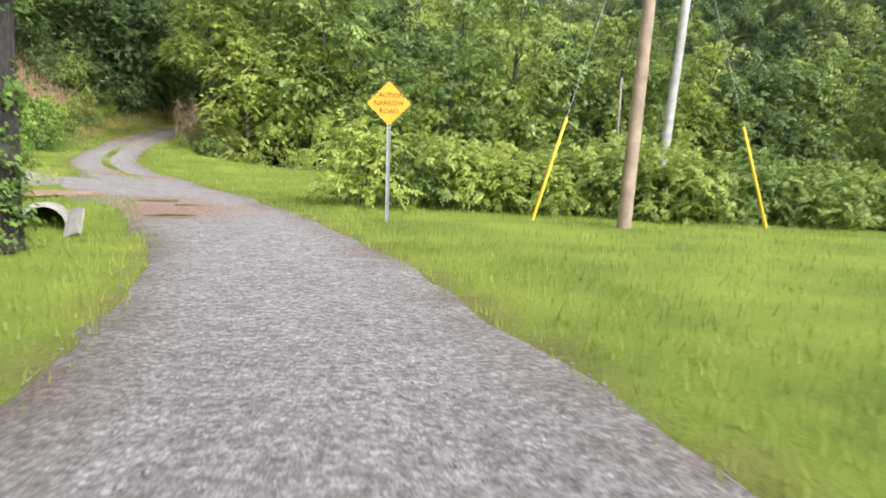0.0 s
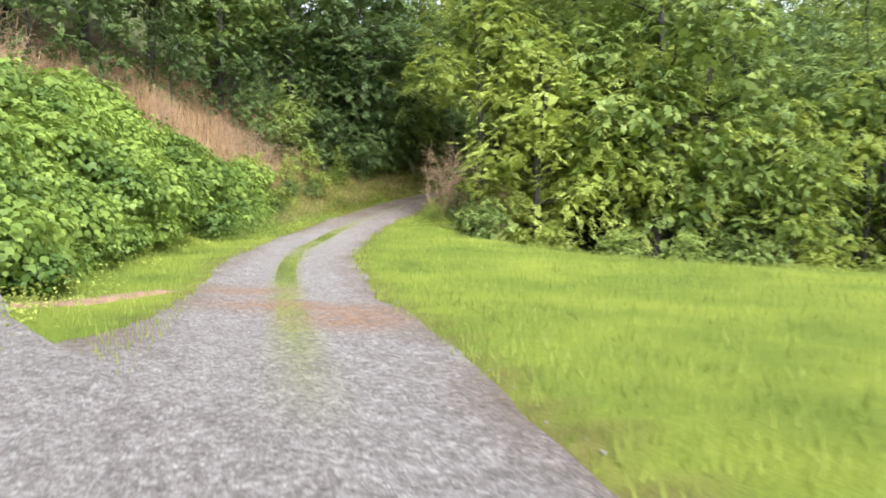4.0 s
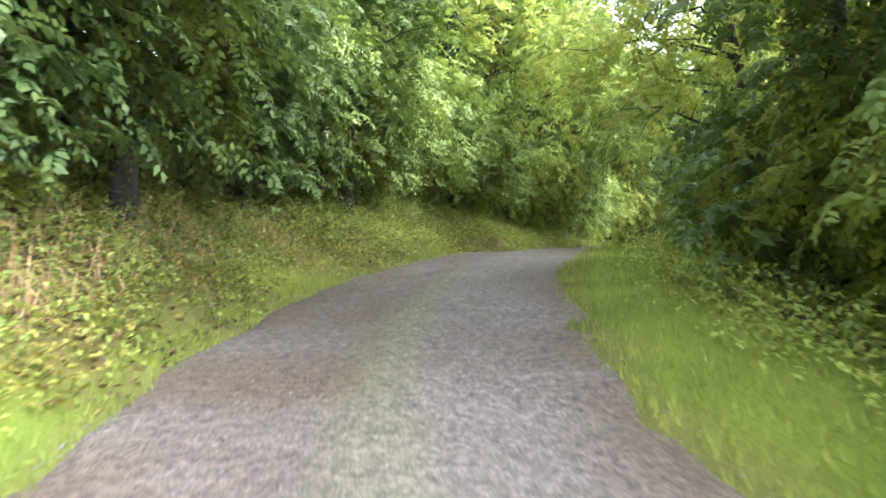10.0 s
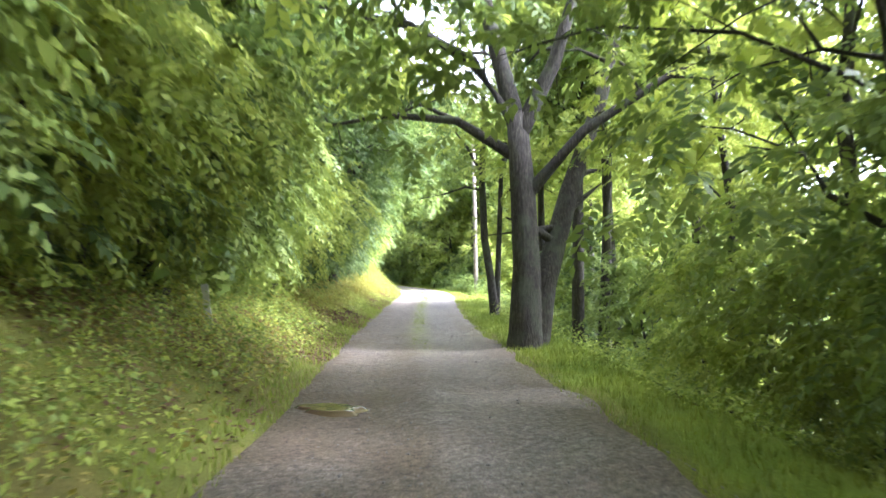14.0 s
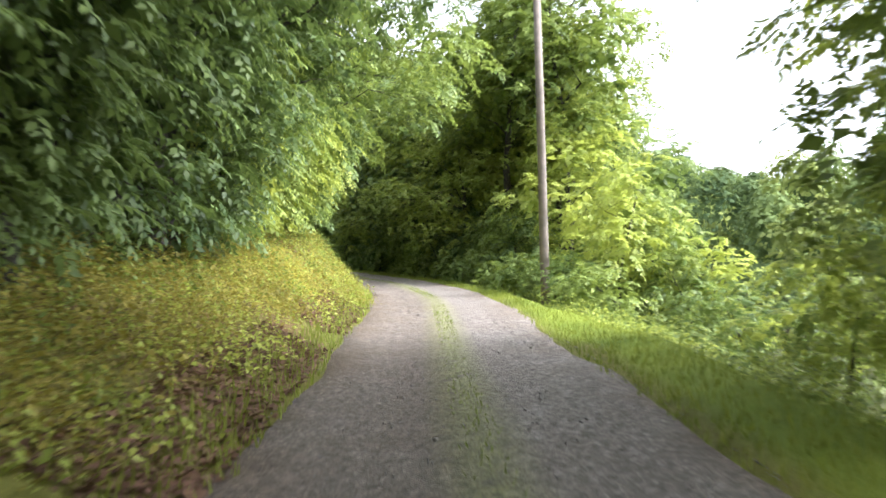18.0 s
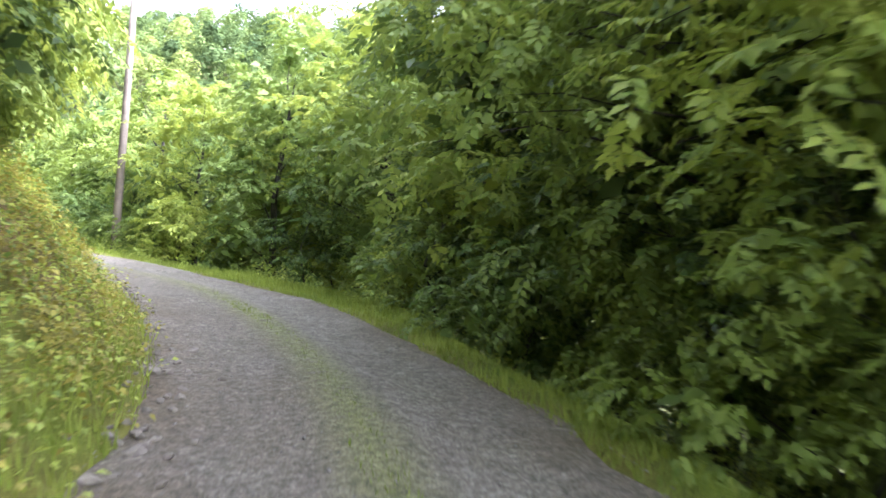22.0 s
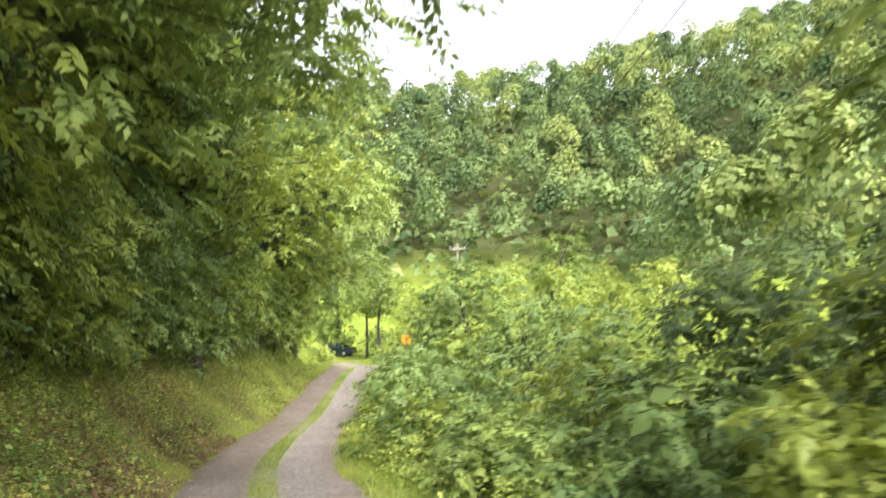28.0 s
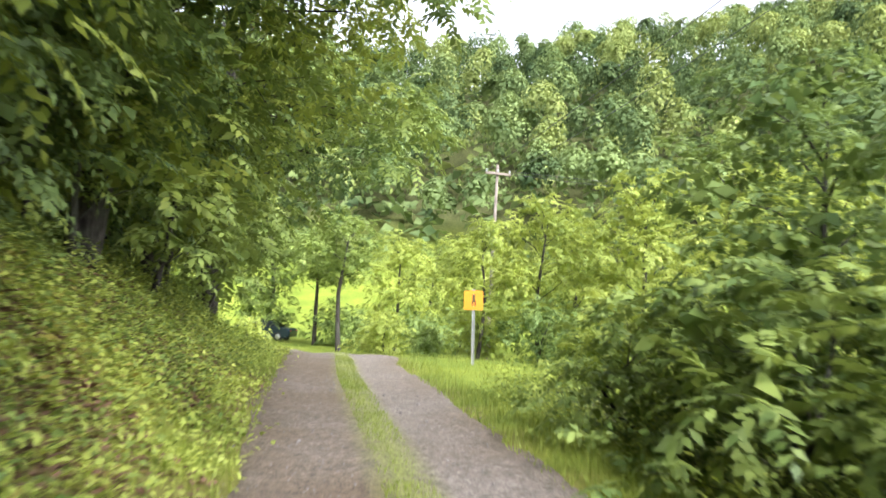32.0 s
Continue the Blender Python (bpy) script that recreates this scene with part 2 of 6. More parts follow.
# ---- mesh helpers ----
def mesh_of(name, verts, faces, mat, smooth=False):
    me = bpy.data.meshes.new(name)
    verts = np.asarray(verts, dtype=np.float32)
    if isinstance(faces, np.ndarray):
        k = faces.shape[1]
        me.vertices.add(len(verts))
        me.vertices.foreach_set("co", verts.ravel())
        me.loops.add(faces.size)
        me.loops.foreach_set("vertex_index", faces.astype(np.int32).ravel())
        me.polygons.add(len(faces))
        me.polygons.foreach_set("loop_start", np.arange(0, faces.size, k, dtype=np.int32))
        me.update(calc_edges=True)
    else:
        me.from_pydata([tuple(v) for v in verts], [], faces)
    if smooth:
        me.polygons.foreach_set("use_smooth", np.ones(len(me.polygons), dtype=bool))
    if mat:
        me.materials.append(mat)
    return me


def part(name, data, mat=None, parent=None, label=""):
    """One mesh object under a thing; data is a bmesh, a mesh or (verts, faces)."""
    if isinstance(data, bmesh.types.BMesh):
        me = bpy.data.meshes.new(name)
        data.to_mesh(me)
        data.free()
        me.materials.append(mat)
    elif isinstance(data, tuple):
        me = mesh_of(name, data[0], data[1], mat)
    else:
        me = data
    ob = new(name, me)
    if parent:
        ob.parent = parent
    return tagged(ob, label)


def tube(points, radii, sides=7):
    """Tapered tube along points: verts and quads (with an end cap fan left open at the base)."""
    pts = [Vector(p) for p in points]
    V, F = [], []
    for i, p in enumerate(pts):
        d = (pts[min(i + 1, len(pts) - 1)] - pts[max(i - 1, 0)]).normalized()
        a = d.orthogonal().normalized()
        c = d.cross(a)
        for k in range(sides):
            w = 2 * math.pi * k / sides
            V.append(p + (a * math.cos(w) + c * math.sin(w)) * radii[i])
    for i in range(len(pts) - 1):
        for k in range(sides):
            a, b2 = i * sides + k, i * sides + (k + 1) % sides
            F.append((a, b2, b2 + sides, a + sides))
    F.append(tuple(range((len(pts) - 1) * sides, len(pts) * sides)))
    return V, F


def join(items):
    V, F = [], []
    for v, f in items:
        o = len(V)
        V.extend(v)
        F.extend(tuple(i + o for i in q) for q in f)
    return V, F


def graft(items):
    """Join tubes into one connected piece: each is tied to the nearest vertex before it."""
    V, F = [], []
    for v, f in items:
        o = len(V)
        if o:
            b = np.array(v[0])
            near = int(np.argmin(((np.array(V) - b) ** 2).sum(1)))
            F.append((near, o, o + 1))
        V.extend(tuple(p) for p in v)
        F.extend(tuple(i + o for i in q) for q in f)
    return V, F


def leaves(centres, size, r, up=0.38, droop=0.45, aspect=0.6, out=None, firm=1.1):
    """Kite-shaped, slightly folded leaves at the given places; out: ways that their upper sides face."""
    n = len(centres)
    th = r.uniform(0, 2 * np.pi, n)
    dz = r.normal(-droop, 0.35, n)
    d = np.stack([np.cos(th), np.sin(th), dz], 1)
    d /= np.linalg.norm(d, axis=1)[:, None]
    nn = r.normal(0, 1, (n, 3)) * (1 - up)
    nn[:, 2] += up * 1.6
    if out is not None:
        nn += out * firm
    if firm > 3:  # lay them flat on the crown
        w = nn / np.linalg.norm(nn, axis=1)[:, None]
        d = d - w * np.sum(d * w, axis=1)[:, None] * 0.85
        d /= np.linalg.norm(d, axis=1)[:, None]
    s = np.cross(d, nn)
    s /= np.linalg.norm(s, axis=1)[:, None] + 1e-6
    nrm = np.cross(s, d)
    L = (size * r.uniform(0.6, 1.3, n))[:, None]
    W = L * aspect * 0.5
    base, tip = centres, centres + d * L
    mid = centres + d * L * 0.42
    fold = nrm * W * 0.3
    V = np.stack([base, mid + s * W + fold, tip - nrm * L * 0.08, mid - s * W + fold], 1).reshape(-1, 3)
    F = np.arange(4 * n).reshape(n, 4)
    return V, F


def sprays(bases, ways, size, r, pairs=6, droop=0.45, aspect=0.5):
    """Drooping twig ends with leaflets in two ranks, each twig from its base along its way."""
    n = len(bases)
    L = (size * pairs * 0.55 * r.uniform(0.7, 1.25, n))[:, None]
    side = np.cross(ways, np.array([0, 0, 1.0]) + r.normal(0, 0.25, (n, 3)))
    side /= np.linalg.norm(side, axis=1)[:, None] + 1e-6
    dr = droop * r.uniform(0.5, 1.6, (n, 1))
    down = np.array([0, 0, -1.0])
    out = []
    for j in range(2 * pairs + 1):
        s, sg = (1.0, 0.0) if j == 2 * pairs else (0.16 + 0.84 * (j // 2 + 0.5 * (j % 2)) / pairs, 1.0 if j % 2 else -1.0)
        base = bases + L * (ways * s + down * dr * s * s)
        along = ways + down * dr * 2 * s
        along /= np.linalg.norm(along, axis=1)[:, None]
        d = along * (0.5 if sg else 1.0) + side * 0.85 * sg + down * 0.22 + r.normal(0, 0.14, (n, 3))
        d /= np.linalg.norm(d, axis=1)[:, None]
        up = np.cross(side, along) + r.normal(0, 0.22, (n, 3))
        w = np.cross(d, up)
        w /= np.linalg.norm(w, axis=1)[:, None] + 1e-6
        nrm = np.cross(w, d)
        ll = size * r.uniform(0.75, 1.2, (n, 1)) * (1.05 - 0.35 * abs(s - 0.55))
        ww = ll * aspect * 0.5
        mid = base + d * ll * 0.45
        out.append(np.stack([base, mid + w * ww + nrm * ww * 0.25, base + d * ll - nrm * ll * 0.1, mid - w * ww + nrm * ww * 0.25], 1))
    V = np.stack(out, 1).reshape(-1, 3)
    return V, np.arange(len(V)).reshape(-1, 4)


def lobed(centres, size, r, out):
    """Broad three-pointed leaves that hang like shingles and face along out."""
    n = len(centres)
    nn = out * 1.0 + r.normal(0, 0.33, (n, 3)) + np.array([0, 0, 0.45])
    nn /= np.linalg.norm(nn, axis=1)[:, None]
    d = np.array([0, 0, -1.0]) + out * 0.5 + r.normal(0, 0.45, (n, 3))
    d -= nn * np.sum(d * nn, axis=1)[:, None]
    d /= np.linalg.norm(d, axis=1)[:, None]
    w = np.cross(d, nn)
    L = (size * r.uniform(0.55, 1.25, n))[:, None]
    shape = ((-0.05, 0.0, 0.0), (0.12, 0.34, 0.05), (0.5, 0.5, -0.04), (0.58, 0.25, 0.03), (1.0, 0.0, -0.1), (0.58, -0.25, 0.03), (0.5, -0.5, -0.04), (0.12, -0.34, 0.05))
    V = np.stack([centres + L * (d * a + w * b + nn * c) for a, b, c in shape], 1).reshape(-1, 3)
    return V, np.arange(8 * n).reshape(n, 8)


def cluster(points, per, spread, r):
    c = np.repeat(points, per, axis=0)
    return c + r.normal(0, 1, c.shape) * np.array([spread, spread, spread * 0.45])


def cat(sets):
    V, F, o = [], [], 0
    for v, f in sets:
        V.append(v)
        F.append(f + o)
        o += len(v)
    return np.concatenate(V), np.concatenate(F)


# ---- the lie of the land: a road along the foot of a wooded hill ----
EYE = 1.4
P = np.array([r[:4] for r in PATH])
pt = np.concatenate([[-4, -2], P[:, 0], [33.5, 35.0, 37.0, 39.0]])
px = np.concatenate([[2.0, 0.9], P[:, 1], [6.9, 4.4, 0.4, -6.5]])
py = np.concatenate([[-22, -11], P[:, 2], [184.5, 195.0, 208.0, 222.0]])
pz = np.concatenate([[0, 0], P[:, 3] - EYE, [4.68, 4.5, 3.1, 2.3]])


def smooth(a, k):
    b = np.concatenate([np.full(k, a[0]), a, np.full(k, a[-1])])
    w = np.hanning(2 * k + 3)[1:-1]
    return np.convolve(b, w / w.sum(), "same")[k:-k]


fine_t = np.arange(-4, 39.01, 0.08)
cx, cy, cz = (smooth(np.interp(fine_t, pt, a), 9) for a in (px, py, pz))
tx, ty = np.gradient(cx), np.gradient(cy)
tl = np.hypot(tx, ty)
tx, ty = tx / tl, ty / tl
aside = np.interp(fine_t, [0, 2.4, 3.2, 4.6, 6, 7, 13, 16, 22.5, 24.5, 26.5, 28, 30, 32, 34], [0.2, 0.15, 0.05, 0.2, 0.1, 0.1, 0.5, 0.45, 0.5, 1.0, 0.6, 0.6, 0.8, 0.85, 0.4])
cx, cy = cx + ty * aside, cy - tx * aside  # the car keeps a little left of the middle
arc = np.concatenate([[0], np.cumsum(np.hypot(np.diff(cx), np.diff(cy)))])

# per time: road half width, left verge, bank height, bank slope, hill slope, right verge, right slope, right depth
SECTION = np.array([
    (-4, 1.75, 14, 0.3, 0.4, 0.25, 40, 0.02, 0.5),
    (0.0, 1.75, 14, 0.3, 0.4, 0.25, 12, 0.03, 0.5),
    (3.0, 1.72, 12, 0.5, 0.5, 0.35, 25, 0.03, 0.5),
    (5.0, 1.6, 3.4, 1.0, 0.7, 0.45, 25, 0.03, 0.5),
    (7.5, 1.55, 2.3, 1.8, 0.9, 0.7, 6, 0.1, 1.0),
    (9.3, 1.6, 2.0, 1.4, 0.7, 0.85, 1.6, 0.3, 4.0),
    (10.1, 1.6, 1.2, 1.3, 0.75, 0.8, 1.6, 0.3, 5.0),
    (11.0, 1.65, 0.3, 1.3, 0.75, 0.55, 1.6, 0.35, 6.0),
    (14.0, 1.65, 0.2, 1.2, 0.8, 0.6, 1.0, 0.5, 8.0),
    (17.0, 1.65, 0.2, 0.75, 0.5, 0.5, 1.3, 0.5, 8.0),
    (19.0, 1.65, 0.2, 0.8, 0.55, 0.55, 1.4, 0.45, 8.0),
    (20.5, 1.65, 0.25, 1.3, 0.9, 0.6, 0.7, 0.45, 8.0),
    (22.0, 1.7, 0.25, 1.9, 1.5, 0.6, 0.55, 0.5, 8.0),
    (23.5, 1.7, 0.25, 1.8, 1.3, 0.6, 0.55, 0.5, 8.0),
    (24.6, 1.7, 0.25, 1.7, 1.2, 0.6, 1.7, 0.45, 7.0),
    (26.5, 1.4, 0.5, 1.5, 0.9, 0.6, 0.9, 0.45, 5.0),
    (32.0, 1.35, 0.3, 1.7, 1.1, 0.5, 0.9, 0.4, 3.0),
    (34.6, 1.4, 0.6, 1.2, 0.8, 0.4, 2.0, 0.1, 1.0),
    (36.0, 1.5, 12, 0.3, 0.4, 0.2, 12, 0.05, 1.0),
    (39.0, 1.5, 20, 0.3, 0.4, 0.2, 20, 0.02, 1.0)])
SEC = np.stack([smooth(np.interp(fine_t, SECTION[:, 0], SECTION[:, k]), 6) for k in range(1, 9)], 1)


def nearest(x, y):
    """Index of the nearest station of the road and the signed distance to it (right is positive)."""
    idx = np.empty(len(x), dtype=int)
    for a in range(0, len(x), 20000):
        q = slice(a, a + 20000)
        idx[q] = np.argmin((x[q, None] - cx) ** 2 + (y[q, None] - cy) ** 2, axis=1)
    ex, ey = x - cx[idx], y - cy[idx]
    side = np.sign(ex * ty[idx] - ey * tx[idx])
    return idx, np.hypot(ex, ey) * np.where(side == 0, 1, side)


def step(v):
    v = np.clip(v, 0, 1)
    return v * v * (3 - 2 * v)


def wave(x, y):
    return (np.sin(x * 0.9 + 1.3 * np.sin(y * 0.37)) * np.sin(y * 0.8 + 1.1 * np.sin(x * 0.43 + 2)) + 0.5 * np.sin(x * 2.3 + y * 1.1) * np.sin(y * 1.9 - x * 0.7))


def land(x, y):
    idx, d = nearest(x, y)
    w, vl, bh, bs, hs, vr, rs, rd = SEC[idx].T
    a = np.abs(d)
    el, er = np.maximum(a - w - vl, 0), np.maximum(a - w - vr, 0)
    run = bh / bs
    rise = np.maximum(el - run, 0)
    left = np.minimum(el * bs, bh) + hs * 50 * (1 - np.exp(-rise / 50))
    right = -rd * (1 - np.exp(-er * rs / rd))
    far = 80 * step((a - 44 + 14 * np.sin(y * 0.05 + x * 0.02)) / 150) * (0.85 + 0.16 * np.sin(x * 0.013 + 1) + 0.14 * np.sin(y * 0.017 + x * 0.006)) * (0.22 + 0.9 * step((y - 105 - 0.25 * np.maximum(x, 0)) / 110))
    off = np.maximum(a - w - 0.25, 0)
    h = cz[idx] + np.where(d < 0, left, right) + far + wave(x, y) * 0.10 * np.clip(off / 1.5, 0, 1) * np.where((d < 0) | (rs > 0.2), 1, 0.35)
    h -= 0.10 * (1 - step((a - w + 0.5) / 0.5))
    return h, idx, d


def steps_from(edge, n, growth=1.28, first=0.7):
    s = first * growth ** np.arange(n)
    return edge + np.cumsum(s), edge - np.cumsum(s)


hi_x, _ = steps_from(48, 24)
_, lo_x = steps_from(-42, 24)
hi_y, _ = steps_from(228, 22)
_, lo_y = steps_from(-8, 24)
gx = np.concatenate([lo_x[::-1], np.arange(-42, 48.01, 0.5), hi_x])
gy = np.concatenate([lo_y[::-1], np.arange(-8, 228.01, 0.5), hi_y])
GX, GY = np.meshgrid(gx, gy)
HZ, GI, GD = land(GX.ravel(), GY.ravel())
HZ, GI, GD = HZ.reshape(GX.shape), GI.reshape(GX.shape), GD.reshape(GX.shape)
for _ in range(10):  # soften the seams between stations, away from the road
    B = HZ.copy()
    B[1:-1, 1:-1] = (HZ[:-2, 1:-1] + HZ[2:, 1:-1] + HZ[1:-1, :-2] + HZ[1:-1, 2:]) / 4
    k = step((np.abs(GD) - 4) / 8)
    HZ = HZ * (1 - k) + B * k

HZ -= 0.6 * np.exp(-((GX + 7.2) / 1.3) ** 2 - ((GY - 13.0) / 1.5) ** 2)  # the ditch at the culvert


def gz(x, y):
    i = int(np.clip(np.searchsorted(gx, x) - 1, 0, len(gx) - 2))
    j = int(np.clip(np.searchsorted(gy, y) - 1, 0, len(gy) - 2))
    u, v = (x - gx[i]) / (gx[i + 1] - gx[i]), (y - gy[j]) / (gy[j + 1] - gy[j])
    return float(HZ[j, i] * (1 - u) * (1 - v) + HZ[j, i + 1] * u * (1 - v) + HZ[j + 1, i] * (1 - u) * v + HZ[j + 1, i + 1] * u * v)


def gzs(x, y):
    i = np.clip(np.searchsorted(gx, x) - 1, 0, len(gx) - 2)
    j = np.clip(np.searchsorted(gy, y) - 1, 0, len(gy) - 2)
    u, v = (x - gx[i]) / (gx[i + 1] - gx[i]), (y - gy[j]) / (gy[j + 1] - gy[j])
    return HZ[j, i] * (1 - u) * (1 - v) + HZ[j, i + 1] * u * (1 - v) + HZ[j + 1, i] * (1 - u) * v + HZ[j + 1, i + 1] * u * v


def at(t, d):
    """The place beside the road at the station of time t, d metres to its right."""
    x, y, a, b = (float(np.interp(t, fine_t, q)) for q in (cx, cy, tx, ty))
    return x + b * d, y - a * d


NX, NY = len(gx), len(gy)
q = (np.arange(NY - 1)[:, None] * NX + np.arange(NX - 1)[None, :]).ravel()
ground_mesh = mesh_of("ground", np.stack([GX.ravel(), GY.ravel(), HZ.ravel()], 1), np.stack([q, q + 1, q + NX + 1, q + NX], 1), GROUND, True)
W_, VL_, BH_, BS_, VR_ = (SEC[GI][..., k] for k in (0, 1, 2, 3, 5))
A_ = np.abs(GD)
left_on, tt = GD < 0, fine_t[GI]
bank = left_on * step((A_ - W_ - VL_ + 0.1) / 0.4) * (1 - step((A_ - W_ - VL_ - BH_ / BS_ - 1.0) / 2.0)) * (BH_ > 0.6) * (tt > 8.5)
dirt_c = bank * (0.65 + 0.35 * np.sin(GX * 1.7) * np.sin(GY * 1.3 + GX)) + 0.5 * (A_ < W_ + 0.2)
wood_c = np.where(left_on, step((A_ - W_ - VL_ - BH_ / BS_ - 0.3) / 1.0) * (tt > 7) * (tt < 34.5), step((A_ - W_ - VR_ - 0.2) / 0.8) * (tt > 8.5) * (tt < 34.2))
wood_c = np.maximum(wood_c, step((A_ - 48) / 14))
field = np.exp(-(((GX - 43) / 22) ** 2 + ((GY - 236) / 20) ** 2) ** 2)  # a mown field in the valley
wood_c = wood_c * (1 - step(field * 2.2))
dry_c = left_on * step((tt - 6.0) / 0.8) * step((10.9 - tt) / 0.7) * step((A_ - 4.0) / 1.5) * step((18 - A_) / 3)
dirt_c, wood_c = np.maximum(dirt_c, dry_c), wood_c * (1 - dry_c)
col = np.zeros((NX * NY, 4), dtype=np.float32)
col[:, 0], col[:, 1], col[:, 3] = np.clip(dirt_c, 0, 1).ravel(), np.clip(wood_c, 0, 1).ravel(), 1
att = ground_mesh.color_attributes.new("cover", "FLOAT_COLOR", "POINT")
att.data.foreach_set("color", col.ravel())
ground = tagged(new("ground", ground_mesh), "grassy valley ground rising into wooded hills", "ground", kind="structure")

# the road: one worn strip with two wheel tracks
rs_t = fine_t
LAT = np.array([-1.06, -0.97, -0.8, -0.58, -0.42, -0.25, -0.12, 0.0, 0.12, 0.25, 0.42, 0.58, 0.8, 0.97, 1.06])
DIP = np.array([-0.10, 0.0, 0.012, -0.012, -0.015, 0.0, 0.018, 0.022, 0.018, 0.0, -0.015, -0.012, 0.012, 0.0, -0.10])
RV, RU = [], []
ragged = np.stack([smooth(np.random.default_rng(k).normal(0, 0.07, len(fine_t)), 1) for k in (5, 6)])
for t in rs_t:
    w = float(np.interp(t, fine_t, SEC[:, 0]))
    s = float(np.interp(t, fine_t, arc))
    zc = float(np.interp(t, fine_t, cz))
    for k, (u, dz) in enumerate(zip(LAT, DIP)):
        wob = float(ragged[0 if u < 0 else 1, len(RV) // len(LAT)]) + 0.08 * math.sin(s * 0.9 + (2 if u < 0 else 5)) + 0.04 * math.sin(s * 2.3 + (1 if u < 0 else 4))
        flare = float(np.interp(t, [2.2, 3.2, 4.0, 4.5, 5.0, 5.5, 6.2], [0, 0.35, 1.3, 2.8, 2.4, 0.9, 0])) if u < 0 else 0.0
        x, y = at(t, u * (w + flare * u * u) + (wob * abs(u) ** 3 * (1 if u > 0 else -1)))
        RV.append((x, y, zc + dz + 0.012 * math.sin(s * 0.7 + u * 3)))
        RU.append((u, s))
m = len(LAT)
q = (np.arange(len(rs_t) - 1)[:, None] * m + np.arange(m - 1)[None, :]).ravel()
RF = np.stack([q, q + 1, q + m + 1, q + m], 1)
road_mesh = mesh_of("road", np.array(RV), RF, ROAD, True)
uvl = road_mesh.uv_layers.new(name="UVMap")
uvl.data.foreach_set("uv", np.array(RU, dtype=np.float32)[RF.ravel()].ravel())
amount = np.interp(rs_t, [4.8, 5.6, 9.0, 9.6, 12.0, 12.6, 16, 17, 24, 25, 26, 35], [0, 1, 1, 0.3, 0.3, 0, 0, 0.6, 0.6, 0.3, 1, 1])
grow = amount[:, None] * np.clip(1.6 - np.abs(LAT) * 9, 0, 1)[None, :]
ga = road_mesh.attributes.new("growth", "FLOAT", "POINT")
ga.data.foreach_set("value", grow.ravel().astype(np.float32))
soil_t = np.interp(rs_t, [8.4, 10, 15.5, 17, 20, 21, 26, 28, 33], [0, 0.9, 0.95, 0.6, 0.6, 0.5, 0.45, 0.7, 0.85])
soil_a = soil_t[:, None] * np.where(LAT < 0, 1.2, 0.7)[None, :]
sa = road_mesh.attributes.new("soil", "FLOAT", "POINT")
sa.data.foreach_set("value", np.clip(soil_a, 0, 1).ravel().astype(np.float32))
rv = np.array(RV)
clay_a = np.zeros(len(rv))
for x, y, a, b in ((-6.0, 16.8, 1.5, 1.8), (-7.4, 19.4, 1.2, 0.7), (-12.3, 30.2, 1.6, 0.45), (-11.0, 29.2, 0.7, 0.5), (-14.2, 31.6, 0.8, 0.4)):
    clay_a += 1.5 * np.exp(-((rv[:, 0] - x) / a) ** 2 - ((rv[:, 1] - y) / b) ** 2)
ca = road_mesh.attributes.new("clay", "FLOAT", "POINT")
ca.data.foreach_set("value", np.clip(clay_a, 0, 1).astype(np.float32))
road = tagged(new("road", road_mesh), "narrow worn gravel road with two wheel tracks", "road", kind="structure")


# ---- plants: prototypes with a trunk and a crown of single leaves ----
def unit_dirs(n, r):
    d = r.normal(0, 1, (n, 3))
    return d / np.linalg.norm(d, axis=1)[:, None]


def crown_of(lobes, clusters, per, leaf, spread, r, squash=0.8, inner=0.62, core=0.0, broad=False, pairs=6, droop=0.45):
    sets, tot = [], sum(q[3] ** 2 for q in lobes)
    for x, y, z, rad in lobes:
        n = max(3, int(clusters * rad * rad / tot))
        way = unit_dirs(n, r)
        if not broad:  # foliage gathers on the upper side of each bough
            way[:, 2] = np.where((way[:, 2] < 0) & (r.uniform(0, 1, n) < 0.62), -way[:, 2], way[:, 2])
        c = np.array([x, y, z]) + way * rad * (r.uniform(inner ** 2, 1.12, (n, 1)) ** 0.5) * np.array([1, 1, squash])
        if broad:
            sets.append(lobed(cluster(c, per, spread, r), leaf, r, np.repeat(way, per, axis=0)))
            continue
        twigs = max(1, round(per / (2 * pairs + 1)))
        go = np.repeat(way * np.array([1, 1, 0.55]), twigs, axis=0) * 0.8 + unit_dirs(n * twigs, r) * np.array([0.75, 0.75, 0.4]) + np.array([0, 0, 0.12])
        go /= np.linalg.norm(go, axis=1)[:, None]
        sets.append(sprays(cluster(c, twigs, spread * 0.9, r) - go * leaf * 1.2, go, leaf, r, pairs, droop))
        if core:
            k = int(26 * rad * rad)
            sets.append(leaves(np.array([x, y, z]) + unit_dirs(k, r) * rad * r.uniform(0.1, 0.62, (k, 1)) * np.array([1, 1, squash]), core, r))
    V, F = cat(sets)
    V[:, 2] = np.maximum(V[:, 2], 0.03)
    return V, F


def lobes_round(r, n, height, radius, low, big=0.5):
    out = []
    for i in range(n):
        k = (i + 0.5) / n
        f = math.sin(math.pi * (0.22 + 0.7 * k))
        a = i * 2.4 + r.uniform(-0.5, 0.5)
        reach = radius * 0.62 * f * r.uniform(0.7, 1.15)
        out.append((math.cos(a) * reach, math.sin(a) * reach, height * (low + (0.97 - low) * k), radius * big * r.uniform(0.8, 1.15) * (0.55 + 0.5 * f)))
    return out


